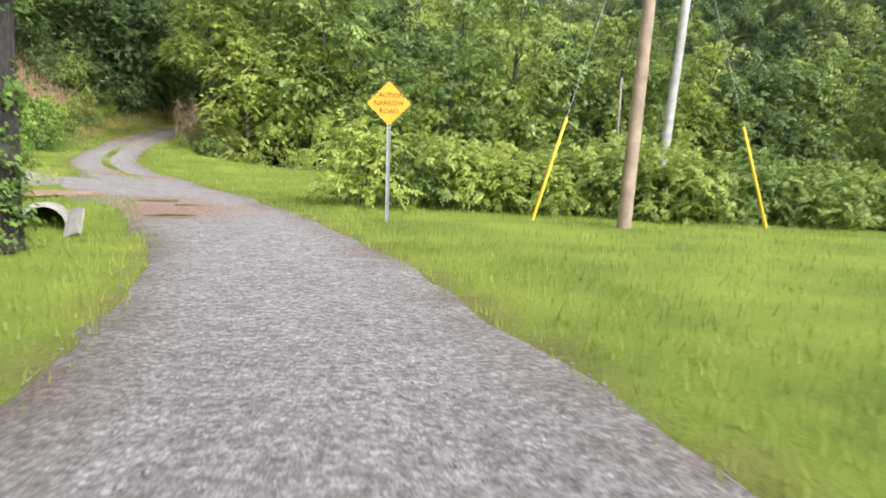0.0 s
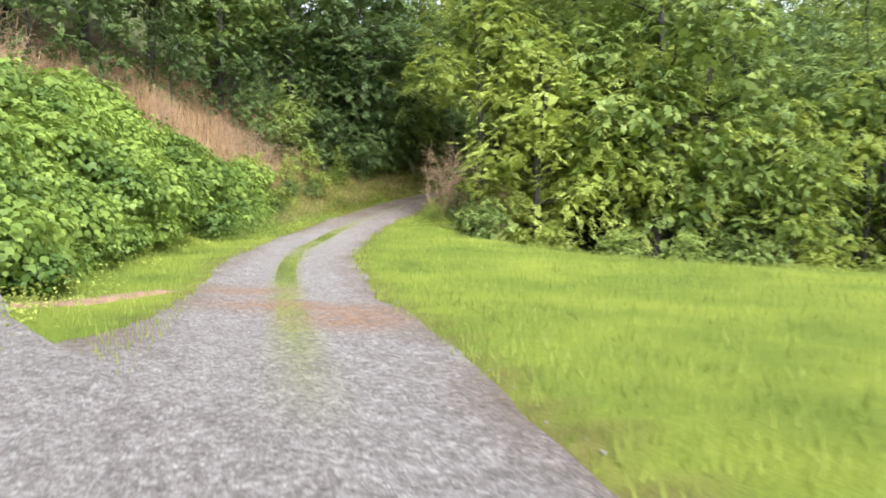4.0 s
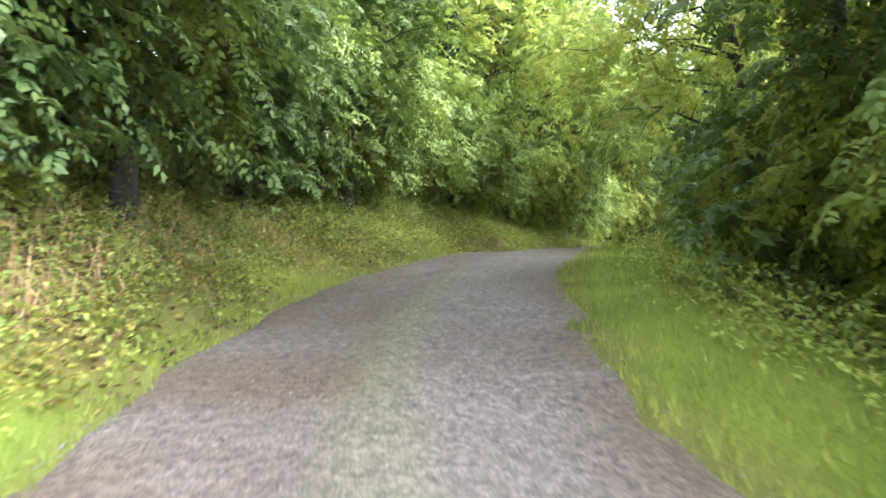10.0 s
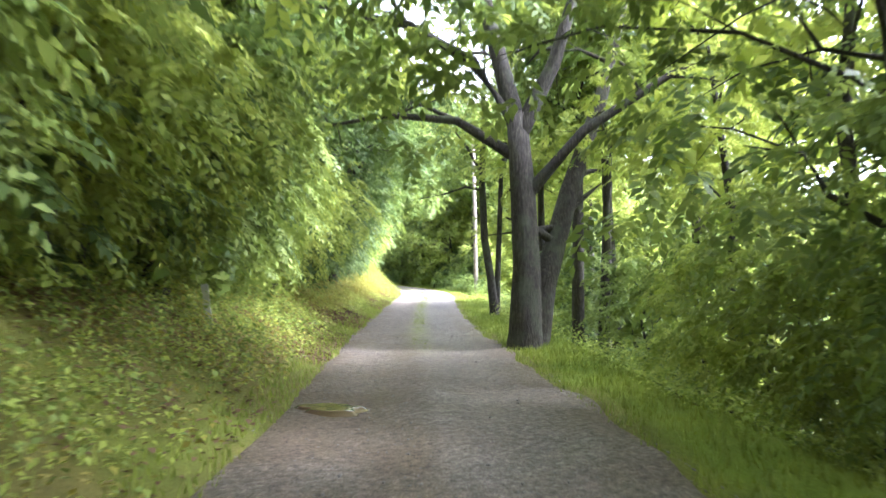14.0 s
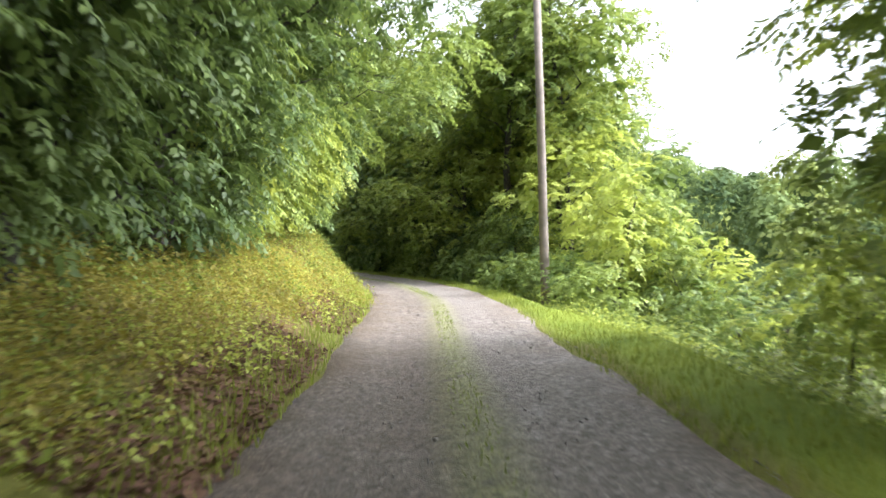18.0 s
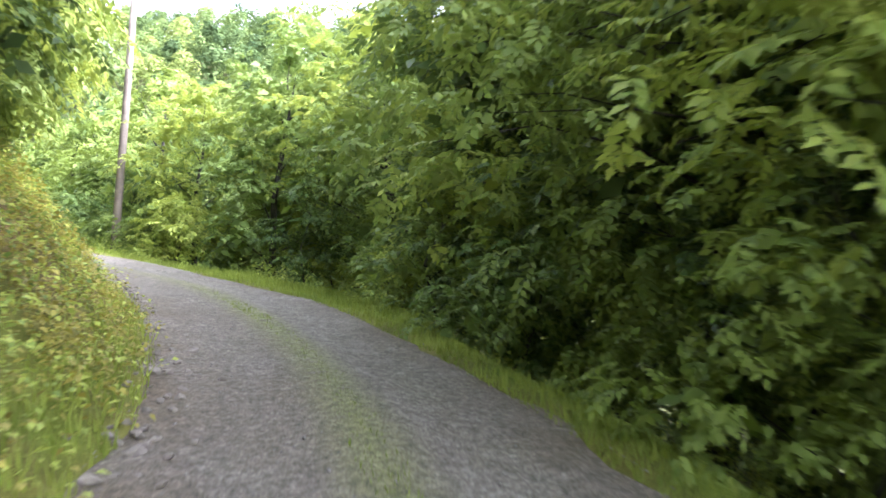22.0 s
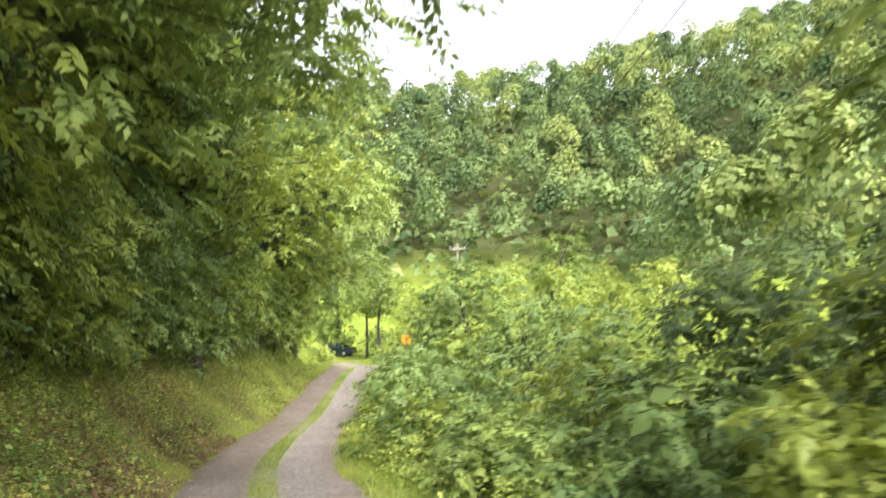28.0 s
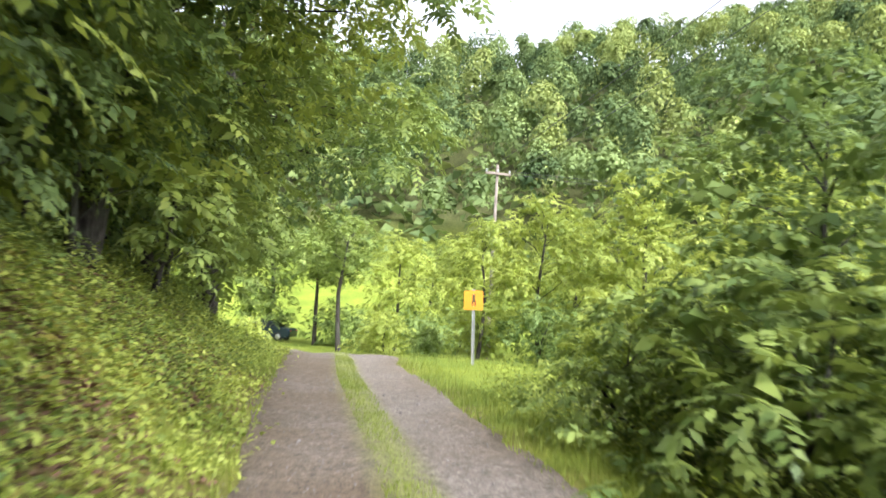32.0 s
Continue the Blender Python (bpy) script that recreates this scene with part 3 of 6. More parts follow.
def woody(r, height, trunk_r, lobes, bend=0.3, sides=8):
    b = r.normal(0, bend, 4)
    mid, top = Vector((b[0], b[1], height * 0.4)), Vector((b[2], b[3], height * 0.86))
    items = [tube([(0, 0, -0.6), (0, 0, 0.15), tuple(Vector((b[0] * 0.6, b[1] * 0.6, height * 0.2))), mid, (mid + top) / 2, top],
                  [trunk_r * 1.5, trunk_r * 1.15, trunk_r, trunk_r * 0.85, trunk_r * 0.55, trunk_r * 0.12], sides)]
    for x, y, z, rad in lobes:
        k = min(max((z - rad * 0.7) / height, 0.12), 0.75)
        start = Vector((0, 0, 0)).lerp(mid, min(k / 0.4, 1)) if k < 0.4 else mid.lerp(top, (k - 0.4) / 0.46)
        end = Vector((x, y, z))
        long = (end - start).length
        w = trunk_r * 0.36 / (1 + 0.12 * long)
        wob = [Vector((r.normal(0, 0.11), r.normal(0, 0.11), r.normal(0, 0.07))) * long for _ in range(2)]
        p1, p2 = start.lerp(end, 0.35) + wob[0] + Vector((0, 0, 0.10 * long)), start.lerp(end, 0.7) + wob[1] + Vector((0, 0, 0.08 * long))
        items.append(tube([start, p1, p2, end], [w, w * 0.72, w * 0.42, w * 0.12], 5))
        for base in (p1, p2):
            tip = base.lerp(end, 0.4) + Vector(unit_dirs(1, r)[0]) * rad * 0.9
            items.append(tube([base, (base + tip) / 2 + Vector((0, 0, 0.08 * rad)), tip], [w * 0.4, w * 0.26, w * 0.07], 4))
    return graft(items)


def plant(name, label, category, r, height, trunk_r, lobes, clusters, per, leaf, mat, spread, bark=None, group="", squash=0.8, broad=False, pairs=6, droop=0.45):
    root = tagged(new(name), label, category, group)
    v, f = woody(r, height, trunk_r, lobes)
    part("trunk", mesh_of("trunk", v, f, bark or BARK, True), parent=root)
    v, f = crown_of(lobes, clusters, per, leaf, spread, r, squash, core=0 if group == 'overhanging trees' else min(0.45, 0.28 * max(q[3] for q in lobes)), broad=broad, pairs=pairs, droop=droop)
    part("crown" if category == "tree" else "foliage", mesh_of("crown", v, f, mat), parent=root)
    return root


STORE = []


def proto(*a, **k):
    ob = plant(*a, **k)
    STORE.append(ob)
    return ob


r1 = np.random.default_rng(11)
NEAR = [
    proto("tree", "broadleaf tree with mid-green crown on the bank", "tree", r1, 11.0, 0.17, lobes_round(r1, 13, 11.0, 3.7, 0.24), 335, 37, 0.19, LEAF_MID, 0.26, group="roadside trees"),
    proto("tree", "tall broadleaf tree with dense dark green crown", "tree", r1, 13.0, 0.2, lobes_round(r1, 14, 13.0, 3.9, 0.22), 353, 37, 0.19, LEAF_DEEP, 0.27, group="roadside trees"),
    proto("tree", "young tree with bright yellow-green leaves", "tree", r1, 9.0, 0.12, lobes_round(r1, 12, 9.0, 3.1, 0.2), 298, 37, 0.18, LEAF_BRIGHT, 0.25, group="roadside trees"),
    proto("tree", "locust tree with cool green hanging leaves", "tree", r1, 10.0, 0.14, lobes_round(r1, 12, 10.0, 3.4, 0.2), 335, 38, 0.16, LEAF_BLUE, 0.26, group="roadside trees")]
TALL = [
    proto("tree", "slim tall tree with dark bare lower trunk", "tree", r1, 14.0, 0.16, lobes_round(r1, 10, 14.0, 3.4, 0.5), 300, 39, 0.18, LEAF_MID, 0.36, group="trees below the road"),
    proto("tree", "slender tree with thin bright crown and dark trunk", "tree", r1, 12.0, 0.12, lobes_round(r1, 9, 12.0, 3.0, 0.42), 270, 39, 0.17, LEAF_BRIGHT, 0.36, group="trees below the road")]
SAPLING = [
    proto("sapling", "leafy green sapling leaning out from the bank", "sapling", r1, 4.2, 0.04, lobes_round(r1, 8, 4.2, 1.7, 0.12, 0.55), 167, 26, 0.15, LEAF_MID, 0.24, group="understorey saplings"),
    proto("sapling", "dark green sapling with drooping leaves", "sapling", r1, 4.8, 0.045, lobes_round(r1, 8, 4.8, 1.8, 0.1, 0.55), 174, 26, 0.155, LEAF_DEEP, 0.25, group="understorey saplings"),
    proto("sapling", "bright green sapling with broad leaves", "sapling", r1, 3.6, 0.035, lobes_round(r1, 7, 3.6, 1.5, 0.12, 0.55), 149, 26, 0.155, LEAF_BRIGHT, 0.22, group="understorey saplings")]
BUSH = [
    proto("bush", "rounded leafy bush with bright green leaves", "bush", r1, 2.0, 0.03, lobes_round(r1, 7, 1.9, 1.35, 0.12, 0.6), 143, 23, 0.14, LEAF_BRIGHT, 0.2, group="bushes beside the road"),
    proto("bush", "thick mid-green bush at the verge", "bush", r1, 1.7, 0.03, lobes_round(r1, 7, 1.7, 1.3, 0.1, 0.6), 143, 23, 0.13, LEAF_MID, 0.2, group="bushes beside the road"),
    proto("bush", "cool green bush with many small leaves", "bush", r1, 1.9, 0.03, lobes_round(r1, 7, 1.9, 1.4, 0.1, 0.6), 161, 23, 0.12, LEAF_BLUE, 0.2, group="bushes beside the road")]
VINE = [
    proto("vine_mound", "mound of climbing vines with large lobed leaves", "vine", r1, 1.9, 0.025, lobes_round(r1, 8, 1.7, 1.6, 0.08, 0.55), 340, 14, 0.19, LEAF_VINE, 0.22, group="vines on the bank", broad=True),
    proto("vine_mound", "bright vine mound with broad drooping leaves", "vine", r1, 1.7, 0.025, lobes_round(r1, 8, 1.5, 1.5, 0.08, 0.55), 330, 14, 0.18, LEAF_VINE, 0.22, group="vines on the bank", broad=True)]
BACK = [
    proto("tree", "tall woodland tree with full green crown", "tree", r1, 14.0, 0.2, lobes_round(r1, 10, 14.0, 4.2, 0.2), 330, 9, 0.4, LEAF_MID, 0.5, pairs=4, group="woodland trees"),
    proto("tree", "woodland tree with deep green rounded crown", "tree", r1, 12.5, 0.2, lobes_round(r1, 10, 12.5, 4.2, 0.16), 330, 9, 0.38, LEAF_DEEP, 0.5, pairs=4, group="woodland trees"),
    proto("tree", "woodland tree with light green billowing crown", "tree", r1, 12.0, 0.18, lobes_round(r1, 10, 12.0, 4.0, 0.16), 330, 9, 0.38, LEAF_BRIGHT, 0.5, pairs=4, group="woodland trees")]
EDGE = [
    proto("tree", "bushy tree at the meadow edge, leafy to the ground", "tree", r1, 9.5, 0.16, lobes_round(r1, 14, 9.5, 3.5, 0.08), 225, 55, 0.17, LEAF_BRIGHT, 0.31, group="trees along the meadow"),
    proto("tree", "dark bushy tree at the meadow edge", "tree", r1, 10.5, 0.18, lobes_round(r1, 14, 10.5, 3.7, 0.07), 230, 55, 0.17, LEAF_MID, 0.31, group="trees along the meadow"),
    proto("tree", "vine-hung tree at the edge of the meadow", "tree", r1, 8.5, 0.16, lobes_round(r1, 14, 8.5, 3.4, 0.06), 225, 55, 0.17, LEAF_BRIGHT, 0.31, group="trees along the meadow")]

def lobes_over(r, height, reach):
    """Crown that leans out along +x, high enough to pass under."""
    out = lobes_round(r, 7, height, 2.9, 0.3)
    for i in range(8):
        k = r.uniform(0.25, 1.0)
        out.append((reach * k, r.normal(0, 1.3), height * r.uniform(0.45, 0.62) + 1.6 * k * r.uniform(-0.2, 1.0), r.uniform(0.9, 1.5)))
    return out


OVER = [
    proto("tree", "tree leaning out with its leafy boughs over the road", "tree", r1, 9.5, 0.16, lobes_over(r1, 9.5, 4.8), 248, 35, 0.17, LEAF_MID, 0.27, group="overhanging trees"),
    proto("tree", "dark tree with drooping boughs above the road", "tree", r1, 10.0, 0.17, lobes_over(r1, 10.0, 4.4), 248, 35, 0.18, LEAF_DEEP, 0.27, group="overhanging trees"),
    proto("tree", "light green tree spreading over the road", "tree", r1, 9.0, 0.15, lobes_over(r1, 9.0, 5.0), 242, 35, 0.165, LEAF_BRIGHT, 0.27, group="overhanging trees")]



def lobes_screen(r, height, n=19):
    """A leafy curtain that hangs out along +x, from the ground to its top."""
    out = []
    for i in range(n):
        k = (i + 0.5) / n
        z = height * (0.07 + 0.86 * k)
        reach = (1.5 * math.sin(math.pi * min(1, 0.12 + 0.85 * k)) ** 2) * r.uniform(0.6, 1.15)
        out.append((reach * min(1, z / 2.2), ((i * 0.618) % 1.0 - 0.5) * 3.6, z, r.uniform(0.6, 0.95)))
    return out


SCREEN = [
    proto("sapling", "thick screen of dark hanging leaves above the bank", "sapling", r1, 5.4, 0.05, lobes_screen(r1, 5.4), 260, 39, 0.15, LEAF_DEEP, 0.22, group="leafy screen over the bank", droop=0.7),
    proto("sapling", "leaning mid-green sapling with long drooping sprays", "sapling", r1, 5.0, 0.05, lobes_screen(r1, 5.0), 260, 39, 0.15, LEAF_MID, 0.22, group="leafy screen over the bank", droop=0.8),
    proto("sapling", "bright leaning sapling with long drooping sprays", "sapling", r1, 4.6, 0.045, lobes_screen(r1, 4.6), 250, 39, 0.15, LEAF_BRIGHT, 0.22, group="leafy screen over the bank", droop=0.7)]

rp = np.random.default_rng(23)
USED = set()


LOW = SAPLING + BUSH + VINE


def in_gap(x, y):
    """The treeless hollow below the road that opens to the sky."""
    a = math.degrees(math.atan2(x - 9.3, y - 99.0))
    return 66.5 < a < 98 and 6 < math.hypot(x - 9.3, y - 99.0) < 70


def put(ob, x, y, s=1.0, rz=None, dz=0.0, lean=0.0, sz=1.0):
    """Stand a plant on the ground; the first copy is the prototype itself."""
    rz = rp.uniform(0, 360) if rz is None else rz
    if ob not in LOW and in_gap(x, y):
        return None
    m = pose(x, y, gz(x, y) + dz - 0.05 * s, lean, 0, rz) @ Matrix.Diagonal((s, s, s * sz, 1))
    if ob.name not in USED:
        USED.add(ob.name)
        ob.matrix_basis = m
        return ob
    new_ob = copy_thing(ob, m)
    new_ob.matrix_basis = m
    return new_ob


def beside(ob, t, d, s=1.0, **k):
    x, y = at(t, d)
    return put(ob, x, y, s, **k)


def pick(kinds):
    return kinds[int(rp.integers(len(kinds)))]


def clear(x, y, gap):
    """Distance to the road's middle is over gap."""
    return np.min(np.hypot(cx - x, cy - y)) > gap


# -- left hillside wood --
for t in np.arange(10.9, 34.0, 0.72):
    s = rp.uniform(0.85, 1.15)
    beside(pick([NEAR[0], NEAR[1], NEAR[1], NEAR[3]] if t < 17 else NEAR), t, -(4.3 + rp.uniform(0, 1.2)) - (0.9 if 19 < t < 26.5 else 0.7 if t > 27 else 0), s)
for t in np.arange(10.4, 34.0, 1.0):
    beside(pick(BACK), t, -(10.5 + rp.uniform(-1, 1.5)), rp.uniform(0.9, 1.2))
for t in np.arange(5.0, 34.0, 1.6):
    beside(pick(BACK), t, -(17 + rp.uniform(-2, 2)), rp.uniform(0.9, 1.25))
for t in np.arange(10.7, 33.6, 0.5):
    beside(pick(SAPLING[:1] + SAPLING[1:2] * 2 if t < 17 else SAPLING), t, -(3.5 + rp.uniform(-0.15, 0.9)) - (0.4 if 19 < t < 26 else 0), rp.uniform(0.7, 1.15))
# -- right side below the road --
for t in np.arange(9.6, 25.5, 0.85):
    if 17.9 < t < 20.9:
        continue
    if t > 20 and int(t * 10) % 3:
        continue
    beside(pick(TALL), t, 4.6 + rp.uniform(0, 2.0), rp.uniform(0.85, 1.15))
for t in np.arange(9.3, 25.5, 0.8):
    if 17.6 < t < 22.6:
        continue
    beside(pick(BACK), t, 9.5 + rp.uniform(0, 3), rp.uniform(0.8, 1.05))
for t in np.arange(9.3, 25.5, 0.62):
    beside(pick(SAPLING if rp.uniform() < 0.6 else BUSH), t, 4.0 + rp.uniform(0, 1.8), rp.uniform(0.6, 1.0))
for t in np.arange(20.9, 25.0, 0.75):
    beside(pick([NEAR[0], NEAR[2], NEAR[3]] if t < 22.9 else [NEAR[0], NEAR[1], NEAR[3]]), t, 5.6 + rp.uniform(0, 1.2), rp.uniform(0.75, 1.0))
for t in np.arange(18.2, 21.4, 0.5):
    beside(pick(SAPLING), t, 6.5 + rp.uniform(0, 2.5), rp.uniform(0.6, 0.8))
for t, d in ((28.6, 8.5), (29.2, 10), (29.8, 8), (30.4, 11), (31.0, 9), (31.6, 8), (32.2, 10.5), (32.9, 8.5), (33.5, 7), (27.8, 10), (30.0, 14), (31.3, 13.5), (32.6, 14)):
    beside(pick(BUSH[:2] + SAPLING), t, d, rp.uniform(1.0, 1.4))
for t, d, k, s in ((17.15, 4.4, 0, 1.0), (17.8, 4.3, 1, 1.05), (17.5, 6.2, 0, 1.05), (18.15, 6.0, 1, 0.95), (16.9, 7.2, 1, 1.1), (17.6, 9.5, 0, 0.95)):
    beside(TALL[k], t, d, s)
for x, y, s, ob in ((28.6, 113.4, 1.1, TALL[0]), (30.2, 111.6, 1.1, TALL[1]), (32.6, 111.6, 1.2, NEAR[3]), (34.0, 113.8, 1.2, NEAR[0]), (30.8, 115.0, 1.1, TALL[0])):
    put(ob, x, y, s)
for x, y, s, ob in ((12.6, 91.2, 1.0, TALL[0]), (15.5, 93.6, 1.05, TALL[1]), (18.0, 91.0, 1.0, NEAR[2])):
    put(ob, x, y, s)
put(SAPLING[2], 23.4, 105.2, 1.45)
put(SAPLING[0], 25.4, 105.2, 1.2)
for t, d, s in ((17.0, 6.0, 1.0), (17.7, 5.4, 0.9), (17.3, 8.0, 1.1), (18.2, 5.4, 0.7)):
    beside(pick(SAPLING), t, d, s)
for t in np.arange(20.7, 24.6, 0.4):
    beside(pick(BUSH[1:] + SAPLING[:1]), t, 3.15 + rp.uniform(0, 0.9) + (0.3 if t > 23.8 else 0), rp.uniform(0.7, 1.0))
    beside(pick(SAPLING), t, 7.5 + rp.uniform(0, 3.0), rp.uniform(1.0, 1.4))
    beside(pick(BACK), t, 15 + rp.uniform(0, 5), rp.uniform(0.8, 1.0)) if t > 22.6 else None
for t, d, s, k in ((21.9, 7.0, 1.15, 0), (22.4, 6.4, 1.2, 1)):
    beside(TALL[k], t, d, s)
for t, d, s, k in ((23.2, 10.6, 1.35, 0), (22.8, 6.6, 1.15, 2), (23.3, 6.0, 1.15, 0), (23.8, 5.6, 1.1, 2), (18.8, -4.0, 1.05, 1), (19.4, -4.2, 1.05, 1), (20.0, -4.6, 1.0, 1)):
    beside(NEAR[k], t, d, s)
for t, d, s, k in ((24.4, -4.3, 0.95, 2), (24.9, -4.0, 0.9, 0), (25.4, -4.2, 1.0, 2), (25.9, -4.2, 0.9, 0), (28.6, -4.6, 1.1, 0), (29.6, -4.5, 1.15, 2), (30.6, -4.5, 1.1, 0)):
    beside(NEAR[k], t, d, s)
for t, d, s, k in ((27.3, 7.4, 0.72, 0), (27.7, 8.6, 0.7, 2)):
    beside(NEAR[k], t, d, s)
for t, d, s, k in ((18.6, 4.6, 0.7, 2), (18.9, 6.0, 0.75, 0)):
    beside(NEAR[k], t, d, s)
# -- right side of the descent: bushes and low trees over a valley meadow --
for t in np.arange(25.6, 33.4, 0.3):
    beside(pick(BUSH + BUSH[1:]), t, 2.75 + rp.uniform(0, 0.9), rp.uniform(0.75, 1.15) * (0.72 if 28.2 < t < 29.8 else 1.0))
for t in np.arange(25.6, 33.0, 0.45):
    beside(pick(SAPLING + SAPLING[:2] + BUSH[1:2]), t, 5.0 + rp.uniform(0, 2.0), rp.uniform(0.8, 1.2))
for t, d, s in ((25.3, 5.6, 0.8), (25.9, 5.2, 0.75), (26.5, 6.0, 0.75), (27.0, 7.2, 0.6), (25.6, 8.5, 0.9), (26.3, 9.5, 0.85), (33.1, 4.6, 0.5), (32.6, 5.6, 0.6)):
    beside(pick(NEAR[2:] + NEAR[:1]), t, d, s)
for x, y, s in ((14, 188, 0.6), (17, 192, 0.75), (20, 187, 0.7), (23, 196, 0.8), (17, 201, 0.85), (12, 205, 0.7)):
    put(pick(EDGE), x, y, s)
for x, y, s in ((13, 183, 1.3), (16, 185, 1.2), (15, 180, 1.2), (19, 180, 1.4), (12, 190, 1.1), (22, 170, 1.2), (25, 166, 1.3)):
    put(pick(BUSH), x, y, s)
for x, y, s in ((27.2, 153.0, 0.7), (27.6, 158.5, 0.6)):
    put(pick([NEAR[0], NEAR[2], NEAR[3]]), x, y, s)
put(NEAR[0], 24.9, 158.4, 0.98)
put(NEAR[2], 28.5, 157.0, 0.9)
put(SAPLING[0], 23.0, 155.4, 1.25)
put(SAPLING[1], 25.2, 155.0, 1.1)
put(SAPLING[0], 26.2, 150.6, 1.1)
for t, d, s in ((32.6, -4.2, 1.15), (33.0, -3.6, 1.0), (33.3, -3.6, 1.15), (33.7, -3.2, 1.1), (34.1, -3.6, 1.2), (34.5, -3.3, 1.0)):
    beside(pick(SAPLING), t, d, s)
# -- the meadow's edge --
for x in np.arange(-12.6, 46, 3.1):
    put(pick(EDGE[:1] + EDGE if x < 22 else BACK), x, 49.5 + rp.uniform(-1.0, 1.2) + 0.42 * (x + 14), rp.uniform(0.85, 1.15))
for x in np.arange(-12, 50, 4.4):
    put(pick(NEAR if x < 4 else BACK), x, 57 + rp.uniform(-2, 2) + 0.4 * x, rp.uniform(0.95, 1.25))
for x in np.arange(-4, 60, 6.0):
    put(pick(BACK), x, 65 + rp.uniform(-2, 2) + 0.4 * x, rp.uniform(1.0, 1.3))
for x in np.arange(-14, 44, 2.3):
    put(pick(BUSH), x, 46.4 + rp.uniform(-0.6, 0.8) + 0.42 * (x + 14), rp.uniform(0.5, 0.9))
for y in np.arange(14, 48, 5.0):
    put(pick(EDGE), 27 + rp.uniform(-2, 2) + (48 - y) * 0.12, y, rp.uniform(0.9, 1.2))
    put(pick(BACK), 34 + rp.uniform(-2, 2), y, rp.uniform(0.9, 1.2))
# bushes round the sign and the poles
for x in np.arange(-2.5, 15, 1.2):
    put(BUSH[0 if rp.uniform() < 0.7 else 1], x + 0.4, 20.95 + rp.uniform(-0.6, 0.7), rp.uniform(0.75, 1.05) * (1.15 if x < -1 else 1.0))
for x in np.arange(-0.4, 16, 1.9):
    put(pick(BUSH + VINE[:1]), x, 22.4 + rp.uniform(-0.6, 0.7), rp.uniform(0.8, 1.15))
# vines on the left bank
for t in np.arange(6.2, 10.2, 0.26):
    for d, s, last in ((-4.2, 0.55, 9.5), (-5.0, 0.85, 9.4), (-6.4, 0.9, 9.0), (-8.0, 0.85, 8.3)):
        if t < last:
            beside(VINE[1] if rp.uniform() < 0.4 else VINE[0], t, d + rp.uniform(-0.4, 0.4) - (0.6 if t < 6.2 else 0) + (0.7 if t > 9.5 else 0), s * rp.uniform(0.85, 1.15) * (1.12 if 7.6 < t < 8.8 else 0.92 if t < 7.2 else 1.0))
# brush on the bank past the vines
for t, d, s, k in ((9.6, -5.2, 0.42, 2), (9.9, -4.6, 0.42, 2), (10.2, -4.5, 0.48, 2), (10.35, -5.6, 0.5, 0), (10.6, -4.2, 0.5, 2)):
    beside(SAPLING[k], t, d, s)
for t in np.arange(9.4, 11.6, 0.22):
    beside(BUSH[int(t * 10) % 3], t, -(3.7 + rp.uniform(0, 0.7)), rp.uniform(0.3, 0.5))
# wood above the dry slope
for t, d, s, k in ((6.2, -15, 1.0, 1), (6.9, -14.5, 1.05, 0), (7.6, -14, 1.0, 1), (8.2, -13, 1.1, 1), (8.8, -13, 1.0, 0), (9.3, -12, 1.1, 1), (9.8, -11.5, 1.0, 1), (10.2, -9.5, 1.0, 0), (10.6, -7.0, 0.95, 1), (10.7, -10.5, 1.1, 1)):
    beside(NEAR[k], t, d, s)
for t, d, s in ((7.2, -12.6, 1.0), (8.0, -12.2, 0.9), (8.6, -11.4, 1.0), (9.2, -10.6, 0.9), (9.7, -9.8, 0.9), (10.1, -8.2, 1.0), (10.9, -3.6, 0.7), (11.3, -3.6, 0.8), (11.0, -5.4, 1.0), (10.2, -5.6, 0.8), (10.5, -4.6, 0.7), (10.0, -6.6, 0.7), (10.4, -6.2, 0.9), (10.7, -5.0, 0.9), (10.9, -4.4, 0.8), (11.2, -4.6, 1.0)):
    beside(SAPLING[1 if rp.uniform() < 0.6 else 0], t, d, s)
for t in np.arange(2.5, 6.0, 0.5):
    beside(pick(EDGE), t, -(19 + rp.uniform(-1.5, 2)), rp.uniform(0.8, 1.1))
# behind the start
for x, y in ((-14, -12), (-8, -15), (0, -17), (8, -15), (15, -11), (-19, -4)):
    put(pick(BACK), x, y, rp.uniform(0.9, 1.1))


